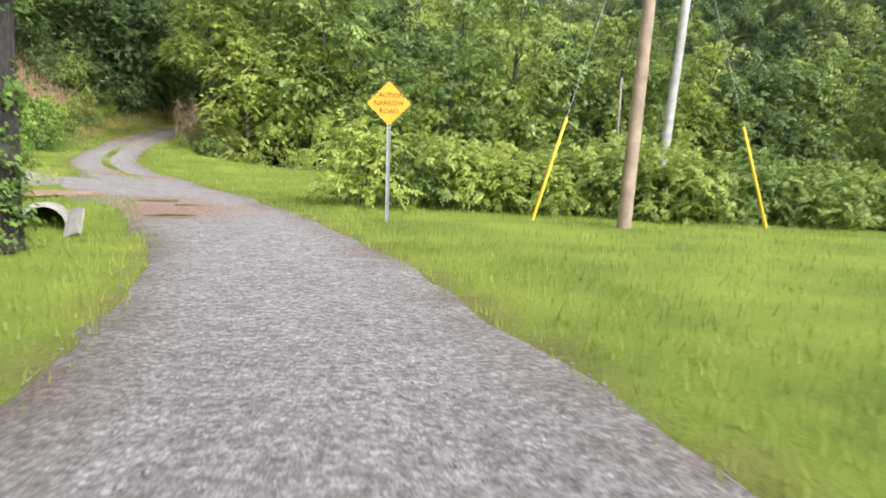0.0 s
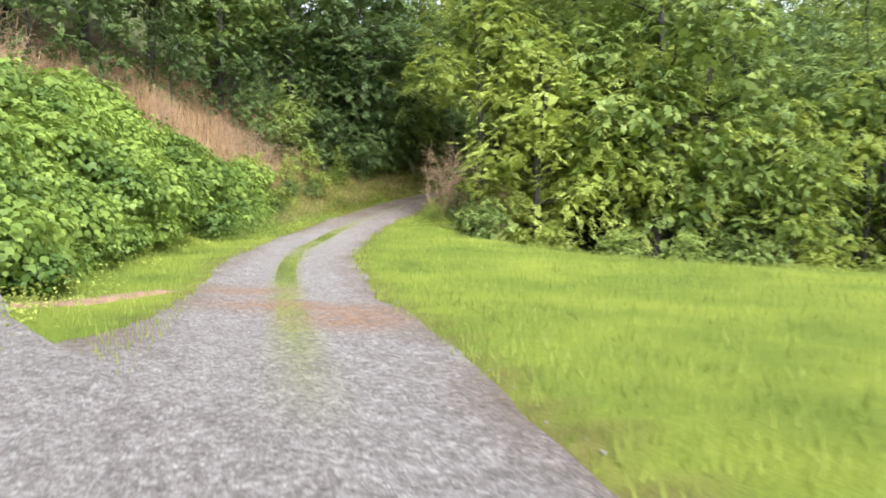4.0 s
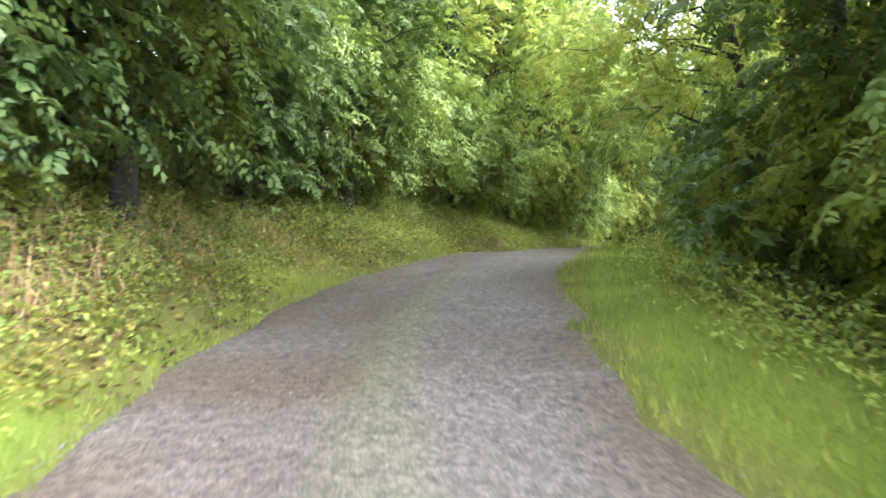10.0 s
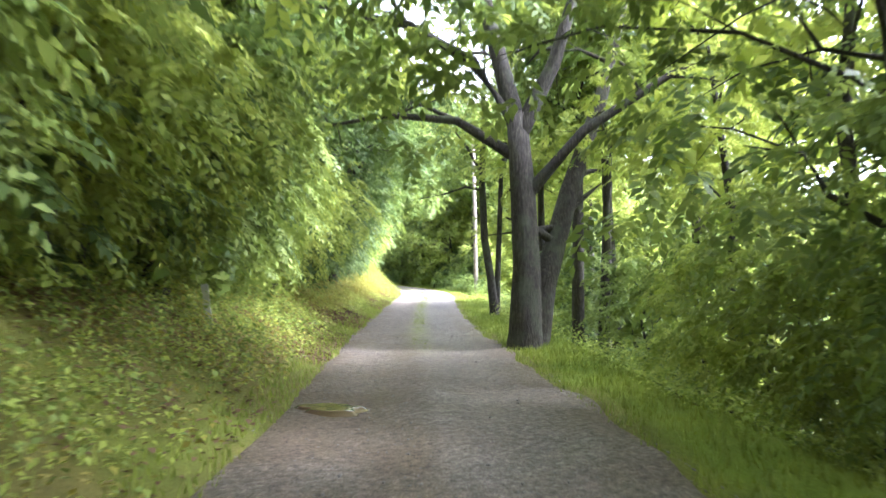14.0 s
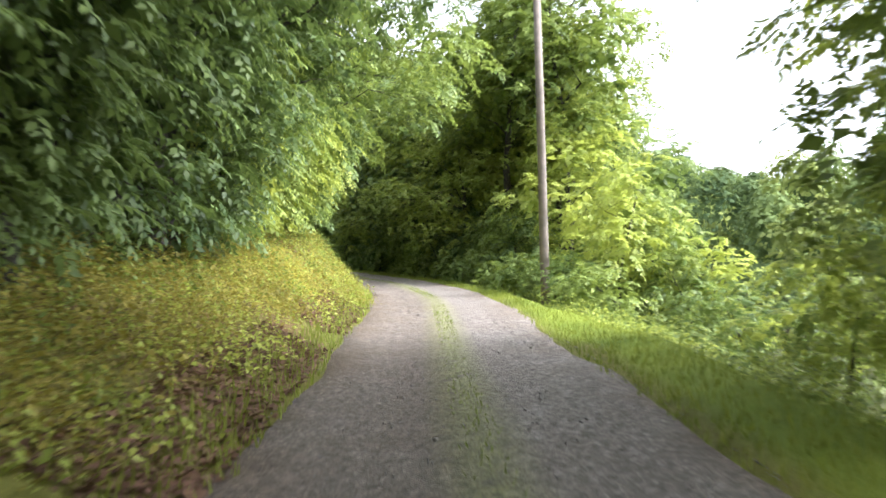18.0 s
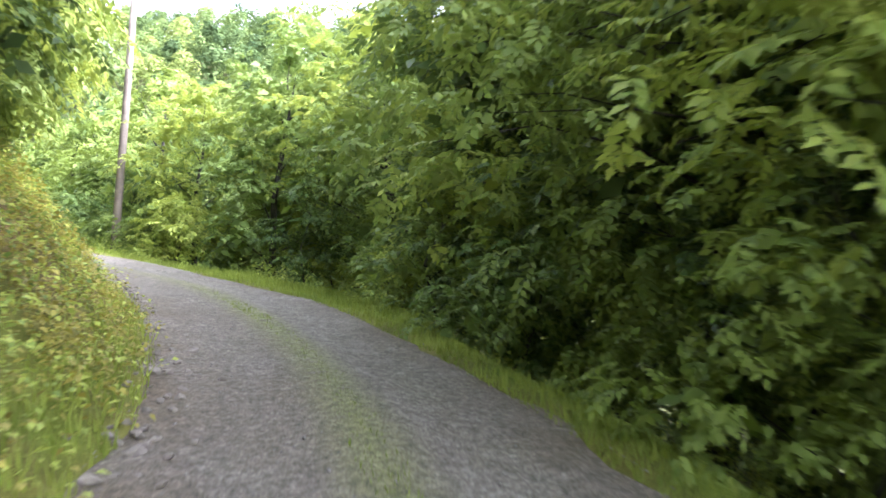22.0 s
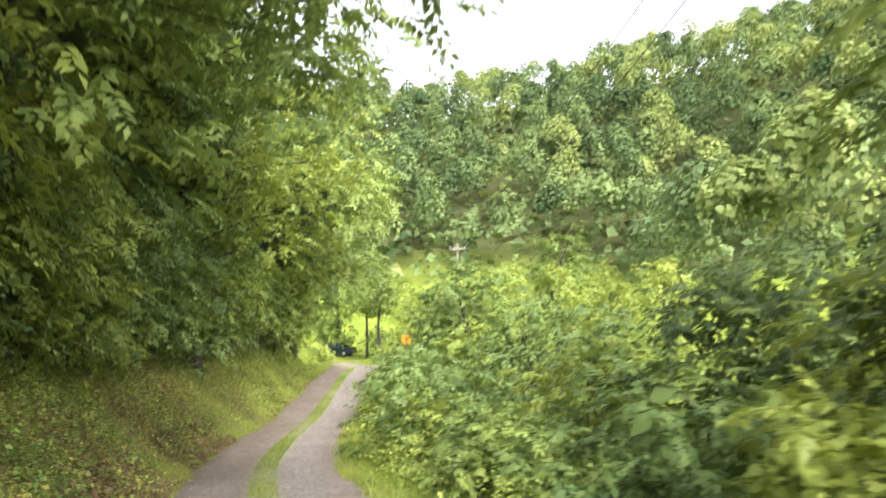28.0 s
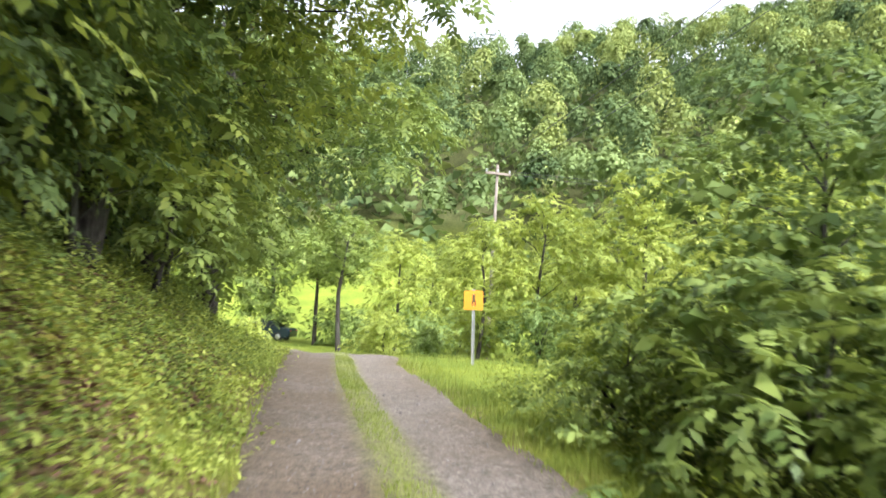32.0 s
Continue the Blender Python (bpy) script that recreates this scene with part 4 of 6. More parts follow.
# ---- the big forked tree whose limbs reach over the road ----
rb = np.random.default_rng(31)
big_tree = tagged(new("tree"), "old forked tree with dark trunk and limbs over the road", "tree")
limbs = [
    ([(0, 0, -0.6), (0.05, 0, 0.3), (0.1, 0.05, 1.6), (0.05, 0.1, 3.2), (-0.05, 0.1, 4.6)], [0.45, 0.33, 0.27, 0.245, 0.2]),
    ([(0.25, 0.5, -0.5), (0.6, 0.9, 1.2), (1.3, 1.6, 3.2), (2.2, 2.2, 5.4), (3.0, 2.6, 8.0)], [0.3, 0.25, 0.21, 0.16, 0.06]),
    ([(-0.05, 0.1, 4.4), (-0.9, 0.3, 5.7), (-2.2, 0.2, 6.4), (-4.2, 0.4, 6.9)], [0.18, 0.13, 0.09, 0.03]),
    ([(0, 0.1, 3.7), (-1.2, 0.7, 4.6), (-2.6, 1.1, 4.8), (-4.4, 1.2, 4.5)], [0.13, 0.09, 0.06, 0.02]),
    ([(-0.05, 0.1, 4.4), (-0.5, 0.6, 6.6), (-0.9, 1.0, 9.2), (-0.7, 1.3, 11.5)], [0.2, 0.15, 0.1, 0.03]),
    ([(0, 0.1, 4.2), (0.7, 0.0, 5.6), (1.3, -0.2, 7.6), (1.6, -0.3, 10)], [0.19, 0.14, 0.09, 0.03]),
    ([(0.05, 0.1, 2.9), (1.2, -0.3, 4.2), (2.8, -0.6, 5.2), (4.4, -0.6, 5.8)], [0.15, 0.1, 0.07, 0.02]),
    ([(-2.2, 0.2, 6.4), (-3.0, -0.8, 7.4), (-3.8, -1.6, 8.0)], [0.07, 0.05, 0.02]),
    ([(-1.2, 0.7, 4.6), (-1.9, 1.8, 5.2), (-2.6, 3.0, 5.2)], [0.06, 0.04, 0.015])]
tubes = [tube(p, q, 11) for p, q in limbs]
for p, q in limbs[1:]:
    for _ in range(7):
        k = rb.uniform(0.35, 1.0) * (len(p) - 1)
        i = min(int(k), len(p) - 2)
        a_, w_ = Vector(p[i]).lerp(Vector(p[i + 1]), k - i), (q[i] + (q[i + 1] - q[i]) * (k - i)) * 0.5
        far_ = Vector((rb.normal(0, 1), rb.normal(0, 1), rb.uniform(-0.35, 0.8))).normalized() * rb.uniform(0.8, 1.9)
        b_ = a_ + far_ * 0.5 + Vector((0, 0, rb.uniform(-0.1, 0.25)))
        tubes.append(tube([a_, b_, a_ + far_], [w_, w_ * 0.6, w_ * 0.15], 5))
        tubes.append(tube([b_, b_ + Vector((rb.normal(0, 0.4), rb.normal(0, 0.4), rb.uniform(-0.5, 0.4)))], [w_ * 0.4, w_ * 0.08], 4))
v, f = graft(tubes)
part("trunk", mesh_of("trunk", v, f, BARK, True), parent=big_tree)
big_lobes = [(-4.0, 0.4, 7.4, 1.7), (-2.2, 0.6, 7.6, 1.7), (-4.2, 1.6, 5.4, 1.2), (-0.8, 1.2, 10.8, 2.2), (1.6, -0.3, 9.6, 2.1), (4.0, -0.5, 6.6, 1.8), (3.0, 2.6, 8.6, 2.0), (-3.8, -1.8, 8.6, 1.6), (-2.4, 3.0, 6.0, 1.3), (0.4, 0.2, 8.2, 1.6), (-2.0, 0.8, 5.8, 1.1), (2.0, -0.5, 5.0, 1.0), (3.0, 0.4, 4.4, 1.0), (-3.3, 0.7, 5.7, 1.1), (1.4, 1.4, 4.2, 0.9)]
v, f = crown_of(big_lobes, 1000, 13, 0.17, 0.36, rb, 0.75, 0.3)
part("crown", mesh_of("crown", v, f, LEAF_BRIGHT), parent=big_tree)


fork = tagged(new("tree"), "two-stemmed dark tree at the edge of the drop", "tree")
limbs = [
    ([(0, 0, -0.6), (0, 0, 0.15), (-0.12, 0.05, 1.3), (-0.34, 0.05, 2.8), (-0.4, 0.1, 5.0), (-0.3, 0.2, 8.0), (-0.2, 0.2, 11.0)], [0.26, 0.19, 0.15, 0.14, 0.12, 0.08, 0.02]),
    ([(0.08, 0.05, 0.1), (0.12, 0.1, 1.3), (0.2, 0.1, 2.8), (0.3, 0.15, 5.0), (0.7, 0.2, 7.6), (1.0, 0.3, 10.0)], [0.13, 0.11, 0.1, 0.085, 0.06, 0.02]),
    ([(-0.4, 0.1, 4.6), (-1.0, 0.3, 4.75), (-1.9, 0.5, 4.5), (-2.8, 0.6, 4.35)], [0.06, 0.045, 0.03, 0.01]),
    ([(0.25, 0.1, 4.2), (0.9, 0.0, 4.9), (1.9, -0.2, 5.3), (3.0, -0.3, 5.6)], [0.05, 0.04, 0.03, 0.01]),
    ([(-0.4, 0.1, 5.2), (-1.0, -0.4, 6.2), (-1.8, -0.7, 7.2)], [0.06, 0.04, 0.015]),
    ([(0.3, 0.15, 5.4), (0.9, 0.7, 6.4), (1.9, 1.2, 7.2)], [0.05, 0.035, 0.012])]
tubes = [tube(p, q, 10) for p, q in limbs]
for p, q in limbs[2:]:
    for _ in range(6):
        k = rb.uniform(0.3, 1.0) * (len(p) - 1)
        i = min(int(k), len(p) - 2)
        a_ = Vector(p[i]).lerp(Vector(p[i + 1]), k - i)
        far_ = Vector((rb.normal(0, 1), rb.normal(0, 1), rb.uniform(-0.4, 0.7))).normalized() * rb.uniform(0.5, 1.2)
        tubes.append(tube([a_, a_ + far_ * 0.5 + Vector((0, 0, 0.06)), a_ + far_], [0.02, 0.013, 0.005], 4))
v, f = graft(tubes)
part("trunk", mesh_of("trunk", v, f, BARK, True), parent=fork)
v, f = crown_of([(-2.4, 0.5, 4.7, 0.9), (-1.6, 0.4, 5.6, 1.1), (2.4, -0.2, 5.4, 1.1), (3.3, -0.3, 5.9, 1.0), (-1.8, -0.7, 7.4, 1.4), (1.9, 1.2, 7.4, 1.4), (0.2, 0.2, 8.8, 1.7), (0.9, 0.3, 10.2, 1.6), (-0.4, 0.2, 11.0, 1.4), (3.0, 0.6, 7.0, 1.2)], 300, 26, 0.16, 0.26, rb, 0.8, 0.3)
part("crown", mesh_of("crown", v, f, LEAF_MID), parent=fork)
fork.matrix_basis = pose(6.45, 91.25, gz(6.45, 91.25), 0, 0, -46)


def road_yaw(t):
    return math.degrees(math.atan2(-float(np.interp(t, fine_t, tx)), float(np.interp(t, fine_t, ty))))


x, y = at(16.3, 1.95)
big_tree.matrix_basis = pose(x, y, gz(x, y), 0, 0, road_yaw(16.35))


# canopy reaching across the road from the hillside
for i, t in enumerate(np.concatenate([np.arange(11.6, 19.3, 1.35), np.array([21.5]), np.array([27.9, 31.9]), np.arange(32.8, 35.2, 0.6)])):
    beside(OVER[1 if 18 < t < 19 else i % 3], t, -(3.3 + rp.uniform(0, 0.6)) - (0.7 if 27 < t < 31.6 else 0), rp.uniform(0.85, 1.1) + (0.2 if t > 27 else 0), rz=road_yaw(t) + rp.uniform(-25, 25))
for t, k in ((14.4, 0), (10.9, 1), (15.0, 2), (15.7, 0)):
    beside(OVER[k], t, -(3.6 + rp.uniform(0, 0.6)), 1.15, rz=road_yaw(t) + rp.uniform(-20, 20))
for t, k in ((19.9, 1), (20.5, 0)):
    beside(OVER[k], t, -4.0, 0.95, rz=road_yaw(t) + 10)
for t, d, k, s in ((22.3, -4.6, 2, 0.8), (24.2, -4.6, 2, 0.85)):
    beside(OVER[k], t, d, s, rz=road_yaw(t))
for t, d, s, k in ((24.2, 6.8, 1.05, 1), (24.9, 7.6, 1.05, 0), (25.4, 8.6, 1.1, 1), (23.6, 8.0, 1.1, 1)):
    beside(EDGE[k], t, d, s)
for t, d, k in ((22.5, 4.4, 2), (23.1, 4.6, 0)):
    beside(OVER[k], t, d, 0.85, rz=road_yaw(t) + 180)
for t in (13.6, 15.2):
    beside(OVER[2 if t < 14 else 0], t, 4.6, rp.uniform(0.9, 1.1), rz=road_yaw(t) + 180 + rp.uniform(-25, 25))


# leafy screens that hang over the banks
def road_side(t, d, s, k):
    beside(SCREEN[k], t, d, s, rz=road_yaw(t) + rp.uniform(-14, 14) + (180 if d > 0 else 0))


for i, t in enumerate(np.arange(11.15, 17.3, 0.42)):
    road_side(t, -(3.55 + rp.uniform(0, 0.5)), rp.uniform(0.8, 1.05), (0, 1, 0, 0, 1)[i % 5] if t < 13.2 else 1 if t < 14.4 else (1, 2, 2, 1)[i % 4])
for i, t in enumerate(np.arange(17.4, 21.3, 0.42)):
    road_side(t, -(3.9 + rp.uniform(0, 0.4)), rp.uniform(0.8, 1.0), (0, 0, 1, 0)[i % 4] if t < 19.6 else (0, 1, 1, 2)[i % 4])
for i, t in enumerate(np.arange(21.4, 26.4, 0.45)):
    road_side(t, -(4.0 + rp.uniform(0, 0.4)), rp.uniform(0.75, 0.95), (2, 1)[i % 2])
for i, t in enumerate(np.arange(27.0, 34.2, 0.42)):
    road_side(t, -(4.05 + rp.uniform(0, 0.4)), rp.uniform(0.9, 1.1), (1, 0, 2, 1, 0)[i % 5])
for t, d, s, k in ((29.5, -3.3, 0.95, 0), (28.5, -4.6, 1.25, 1)):
    beside(OVER[k], t, d, s, rz=road_yaw(t) + rp.uniform(-15, 15))
for t, d, s, k in ((27.7, -5.4, 1.3, 0), (28.3, -5.6, 1.25, 1), (28.9, -5.4, 1.35, 0), (29.5, -5.6, 1.3, 1), (30.2, -5.4, 1.35, 0), (30.9, -5.4, 1.3, 1), (31.6, -5.2, 1.3, 0)):
    beside(NEAR[k], t, d, s)
for i, t in enumerate(np.arange(10.9, 16.0, 0.55)):
    road_side(t, 5.4 + rp.uniform(0, 1.0) - (0.6 if t > 13 else 0), rp.uniform(0.75, 1.0), (2, 1, 2)[i % 3])
for i, t in enumerate(np.arange(21.9, 24.4, 0.5)):
    road_side(t, 4.6 + rp.uniform(0, 0.8), rp.uniform(0.8, 1.0), (1, 0, 1)[i % 3])

for t, d, s, k, a in ((28.9, -4.7, 1.3, 1, 12), (29.8, -4.6, 1.35, 0, -8), (30.5, -4.6, 1.4, 1, 6), (31.2, -4.4, 1.35, 0, -10), (28.1, -5.0, 1.25, 0, 15), (33.0, -4.3, 1.3, 1, 8), (33.9, -4.2, 1.3, 0, -6), (18.7, -3.9, 1.05, 1, 5), (19.3, -4.1, 1.0, 1, -10)):
    beside(OVER[k], t, d, s, rz=road_yaw(t) + a)
for t in np.arange(27.6, 32.4, 0.42):
    beside(SAPLING[int(t * 10) % 3], t, -(3.8 + rp.uniform(0, 0.5)), rp.uniform(0.55, 0.8))


# ---- stuff that nobody could count ----
def stuff(name, label, category, v, f, mat):
    return tagged(new(name, mesh_of(name, v, f, mat)), label, category, kind="stuff")


rg = np.random.default_rng(41)


def strip(n, t0, t1, d0, d1, from_edge=True, side=1):
    """Random places along the road; d counts outward from the gravel's edge (or from the middle)."""
    t, u = rg.uniform(t0, t1, n), rg.uniform(0, 1, n)
    w = np.interp(t, fine_t, SEC[:, 0]) if from_edge else 0
    d = side * (w + d0 + (d1 - d0) * u)
    bx, by, a, b = (np.interp(t, fine_t, q) for q in (cx, cy, tx, ty))
    x, y = bx + b * d, by - a * d
    return x, y, gzs(x, y), t


def blades(x, y, z, height, width, lean=0.5):
    n = len(x)
    th = rg.uniform(0, 2 * np.pi, n)
    h = height * rg.uniform(0.5, 1.3, n)
    s = np.stack([np.cos(th), np.sin(th), np.zeros(n)], 1) * width
    base = np.stack([x, y, z - 0.01], 1)
    off = rg.normal(0, lean * 0.4, (n, 2)) * h[:, None]
    tip = base + np.concatenate([off, h[:, None]], 1)
    return np.stack([base - s, base + s, tip], 1).reshape(-1, 3), np.arange(3 * n).reshape(n, 3)


def weeds(x, y, z, per, leaf, spread, height):
    c = np.repeat(np.stack([x, y, z], 1), per, axis=0)
    n = len(c)
    hh = np.repeat(height * rg.uniform(0.3, 1.2, len(x)), per)
    c[:, :2] += rg.normal(0, spread, (n, 2))
    c[:, 2] = gzs(c[:, 0], c[:, 1]) + rg.uniform(0.02, 1, n) * hh
    return leaves(c, leaf, rg, 0.68, 0.25, 0.62)


# grass on the verges, in the meadow and between the wheel tracks
g = []
for n, a, b, d0, d1, side, h in ((9000, 0, 9, -0.15, 2.2, 1, 0.14), (7000, 0, 9, -0.15, 2.2, -1, 0.14), (16000, 0, 8.6, 2.0, 14, 1, 0.17), (5000, 0, 6, 2, 9, -1, 0.15),
                                 (9000, 9, 16.4, -0.12, 1.5, 1, 0.10), (2500, 9, 16, -0.1, 0.35, -1, 0.1), (6000, 16, 20, -0.12, 1.5, 1, 0.12), (4000, 20, 23.6, -0.12, 0.55, 1, 0.13), (3000, 23.6, 25, -0.12, 1.5, 1, 0.13), (2200, 10, 16.5, 0.2, 2.6, -1, 0.16), (4500, 18, 26, 0.1, 2.6, -1, 0.18), (1200, 26, 34.4, 0.1, 2.5, -1, 0.14), (5000, 16, 25.5, -0.1, 0.5, -1, 0.16),
                                 (8000, 25, 34.5, -0.12, 0.75, 1, 0.14), (5000, 25, 34.5, -0.1, 0.6, -1, 0.14), (3000, 23.8, 26.6, 0.3, 2.8, 1, 0.14), (5000, 34, 39, 0.0, 8, 1, 0.2), (4000, 34, 39, 0, 8, -1, 0.2)):
    x, y, z, _ = strip(n, a, b, d0, d1, True, side)
    if side < 0 and a < 6:
        k_ = np.linspace(0, 1, 40)
        off = np.min(np.hypot(x[:, None] - (-9.0 - 22 * k_), y[:, None] - (22.2 + 14.5 * k_ - 2.5 * k_ * k_)), axis=1)
        on = (off > 1.35 + rg.uniform(0, 0.4, n)) & (np.hypot(x + 9.6, y - 22.6) > 3.2)
        x, y, z = x[on], y[on], z[on]
    g.append(blades(x, y, z, h, 0.011))
v, f = cat(g)
stuff("grass", "bright green mown and trodden verge grass", "grass", v, f, GRASS)
g = []
for n, a, b, half, h in ((9000, 5.4, 9.1, 0.2, 0.06), (4000, 16.2, 24.6, 0.16, 0.05), (26000, 25.6, 35, 0.2, 0.06)):
    x, y, z, t = strip(n, a, b, -half, half, False)
    keep = rg.uniform(0, 1, n) < 0.35 + 0.65 * (np.sin(t * 7) * np.sin(t * 3.1 + 1) > -0.25)
    keep &= rg.uniform(0, 1, n) < np.minimum((t - a) / 0.9, (b - t) / 0.6)
    z = np.interp(t, fine_t, cz) + 0.015
    g.append(blades(x[keep], y[keep], z[keep], h, 0.007, 0.8))
v, f = cat(g)
stuff("grass_strip", "low grass strip between the wheel tracks", "grass", v, f, GRASS)

# low plants, yellowing weeds and dead leaves over the bank
for name, label, mat, rows in (
        ("weed_cover", "low green weeds covering the roadside bank", LEAF_BRIGHT,
         ((150, 8, 10, 0.1, 2.6, -1, 0.3), (850, 10, 16.5, 0.45, 2.8, -1, 0.28), (420, 16.5, 19.5, 0.5, 2.8, -1, 0.25), (600, 19.5, 25.5, 0.2, 2.8, -1, 0.35), (260, 26, 34.6, 0.3, 1.4, -1, 0.22), (450, 26, 34.6, 1.2, 2.8, -1, 0.3), (500, 32, 35, 0.1, 2.0, -1, 0.25), (600, 9, 16, 1.0, 3.0, 1, 0.35), (700, 25.5, 33.8, 0.7, 2.2, 1, 0.4), (500, 16, 25, 1.2, 3, 1, 0.4), (160, 4.6, 8.6, 1.4, 4, -1, 0.3))),
        ("weed_cover", "darker leafy ground plants along the bank", LEAF_MID,
         ((1300, 8, 16.5, 0.5, 3.2, -1, 0.45), (250, 16.5, 19.5, 1.4, 3.2, -1, 0.5), (500, 19.5, 25.5, 0.6, 3.2, -1, 0.5), (1500, 26, 34.6, 0.5, 3.0, -1, 0.34), (900, 9, 25, 1.6, 4.5, 1, 0.5), (600, 25.5, 33.8, 1.0, 3.0, 1, 0.5))),
        ("weed_cover", "yellowing weeds and goldenrod on the bank", LEAF_GOLD,
         ((260, 9.5, 16.5, 0.3, 2.0, -1, 0.3), (350, 16.5, 18.6, 1.0, 2.6, -1, 0.3), (500, 18.4, 20.0, 0.8, 2.6, -1, 0.35), (950, 19.8, 25.5, 0.15, 2.6, -1, 0.35), (180, 10.0, 14.0, 0.4, 2.2, -1, 0.22), (150, 26, 30.5, 0.4, 2.4, -1, 0.3), (160, 30.5, 33, 0.6, 2.6, -1, 0.3)))):
    sets = []
    for n, a, b, d0, d1, side, h in rows:
        x, y, z, _ = strip(n, a, b, d0, d1, True, side)
        sets.append(weeds(x, y, z, 30, 0.072, 0.19, h * 1.25))
    v, f = cat(sets)
    stuff(name, label, "weeds", v, f, mat)
sets = []
for n, a, b, d0, d1 in ((5000, 9.5, 16.5, 0.05, 2.0), (10000, 15.5, 18.6, 0.0, 1.7), (12000, 17.0, 20.2, 0.0, 0.9), (12000, 27.0, 34.0, 0.0, 1.7), (9000, 29.6, 31.6, 0.0, 0.9), (9000, 32.4, 34.2, 0.5, 2.4)):
    x, y, z, t = strip(n, a, b, d0, d1, True, -1)
    k = np.sin(t * 5.1) + 0.6 * np.sin(t * 2.3 + 1) > -0.3
    sets.append(leaves(np.stack([x[k], y[k], z[k] + 0.02], 1), 0.082, rg, 0.8, 0.0, 0.75))
v, f = cat(sets)
stuff("leaf_litter", "brown dead leaves lying on the bank", "leaves", v, f, LITTER)

# tall dry stalks above the vines
x, y, z, _ = strip(18000, 6.6, 10.9, 3.0, 11, True, -1)
v, f = blades(x, y, z, 1.0, 0.016, 0.35)
stuff("dry_grass", "tall bleached dry grass on the slope", "grass", v, f, GRASS_DRY)
x, y, z, _ = strip(3000, 9.0, 12.2, 0.9, 3.6, True, -1)
v, f = blades(x, y, z, 0.38, 0.012, 0.9)
stuff("dry_grass", "thin brown grass on the bank", "grass", v, f, GRASS_DRY)

# loose stones on the gravel
STONE = plain("loose_stone", (0.23, 0.21, 0.195), 0.85, 0, 0.4, 20, 0.3)
n = 18000
t = rg.uniform(0, 34, n)
d = np.clip(rg.normal(0, 0.6, n), -1.02, 1.02) * np.interp(t, fine_t, SEC[:, 0])
sx, sy, a, b = (np.interp(t, fine_t, q) for q in (cx, cy, tx, ty))
sx, sy = sx + b * d, sy - a * d
sz = np.interp(t, fine_t, cz) + 0.005
size = rg.uniform(0.006, 0.015, n) * (1 + (rg.uniform(0, 1, n) < 0.05))
octa = np.array([(1, 0, 0), (0, 1, 0), (-1, 0, 0), (0, -1, 0), (0, 0, 0.7), (0, 0, -0.7)])
fo = np.array([(0, 1, 4), (1, 2, 4), (2, 3, 4), (3, 0, 4), (1, 0, 5), (2, 1, 5), (3, 2, 5), (0, 3, 5)])
V = np.stack([sx, sy, sz], 1)[:, None, :] + octa[None] * size[:, None, None] * rg.uniform(0.6, 1.4, (n, 6, 1))
stuff("loose_gravel", "loose pale stones scattered on the road", "gravel", V.reshape(-1, 3), (fo[None] + 6 * np.arange(n)[:, None, None]).reshape(-1, 3), STONE)

# woods on the far hills
rf = np.random.default_rng(53)
NF = 9000
fx, fy = rf.uniform(-70, 220, NF), rf.uniform(70, 400, NF)
_, fd = nearest(fx, fy)
keep = (np.abs(fd) > 40 + 14 * np.sin(fy * 0.05 + fx * 0.02)) & ((fd > 0) | (fy > 225)) & ((fy > 150) | (fx > 60)) & (np.abs(fd) < 245) & (((fx - 43) / 22) ** 2 + ((fy - 236) / 20) ** 2 > 1)
fx, fy, fd = fx[keep], fy[keep], fd[keep]
room = rf.uniform(2.6, 4.4, len(fx)) + np.abs(fd) * 0.004
taken = []
for i in range(len(fx)):  # every crown keeps its own room
    if all((fx[i] - fx[k]) ** 2 + (fy[i] - fy[k]) ** 2 > (0.68 * (room[i] + room[k])) ** 2 for k in taken):
        taken.append(i)
fx, fy, room = fx[taken], fy[taken], room[taken]
fz = gzs(fx, fy)
tones = [[], [], []]
for i, (x, y, z, rad) in enumerate(zip(fx, fy, fz, room)):
    sets = tones[(0, 1, 0, 2, 1, 0, 1, 2)[(i * 7 + i // 5) % 8]]
    hgt, tall = rf.uniform(7, 16), rf.uniform(1.0, 1.7)
    bumps = unit_dirs(9, rf) * np.array([0.62, 0.62, 0.7])
    bumps[:, 2] = np.abs(bumps[:, 2]) * 1.1
    bumps[0] = (0, 0, 0.75)
    n = 66
    way = unit_dirs(n * 9, rf)
    way[:, 2] = np.where(way[:, 2] < -0.4, -way[:, 2], way[:, 2])
    c = np.array([x, y, z + hgt - rad]) + (np.repeat(bumps, n, axis=0) + way * 0.46) * np.array([rad, rad, rad * tall])
    lo = np.array([x, y, z + 2]) + rf.normal(0, 1, (26, 3)) * np.array([rad * 0.55, rad * 0.55, 2.2])
    sets.append(leaves(c, 0.66, rf, 0.5, 0.25, 0.85, way, 3.4))
    sets.append(leaves(lo, 2.0, rf, 0.5, 0.3, 0.8))
for sets, mat, label in zip(tones, LEAF_FAR, ("dense broadleaf woods covering the far hillside", "dark green crowns among the far hillside woods", "light green crowns among the far hillside woods")):
    v, f = cat(sets)
    stuff("far_woods", label, "woods", v, f, mat)


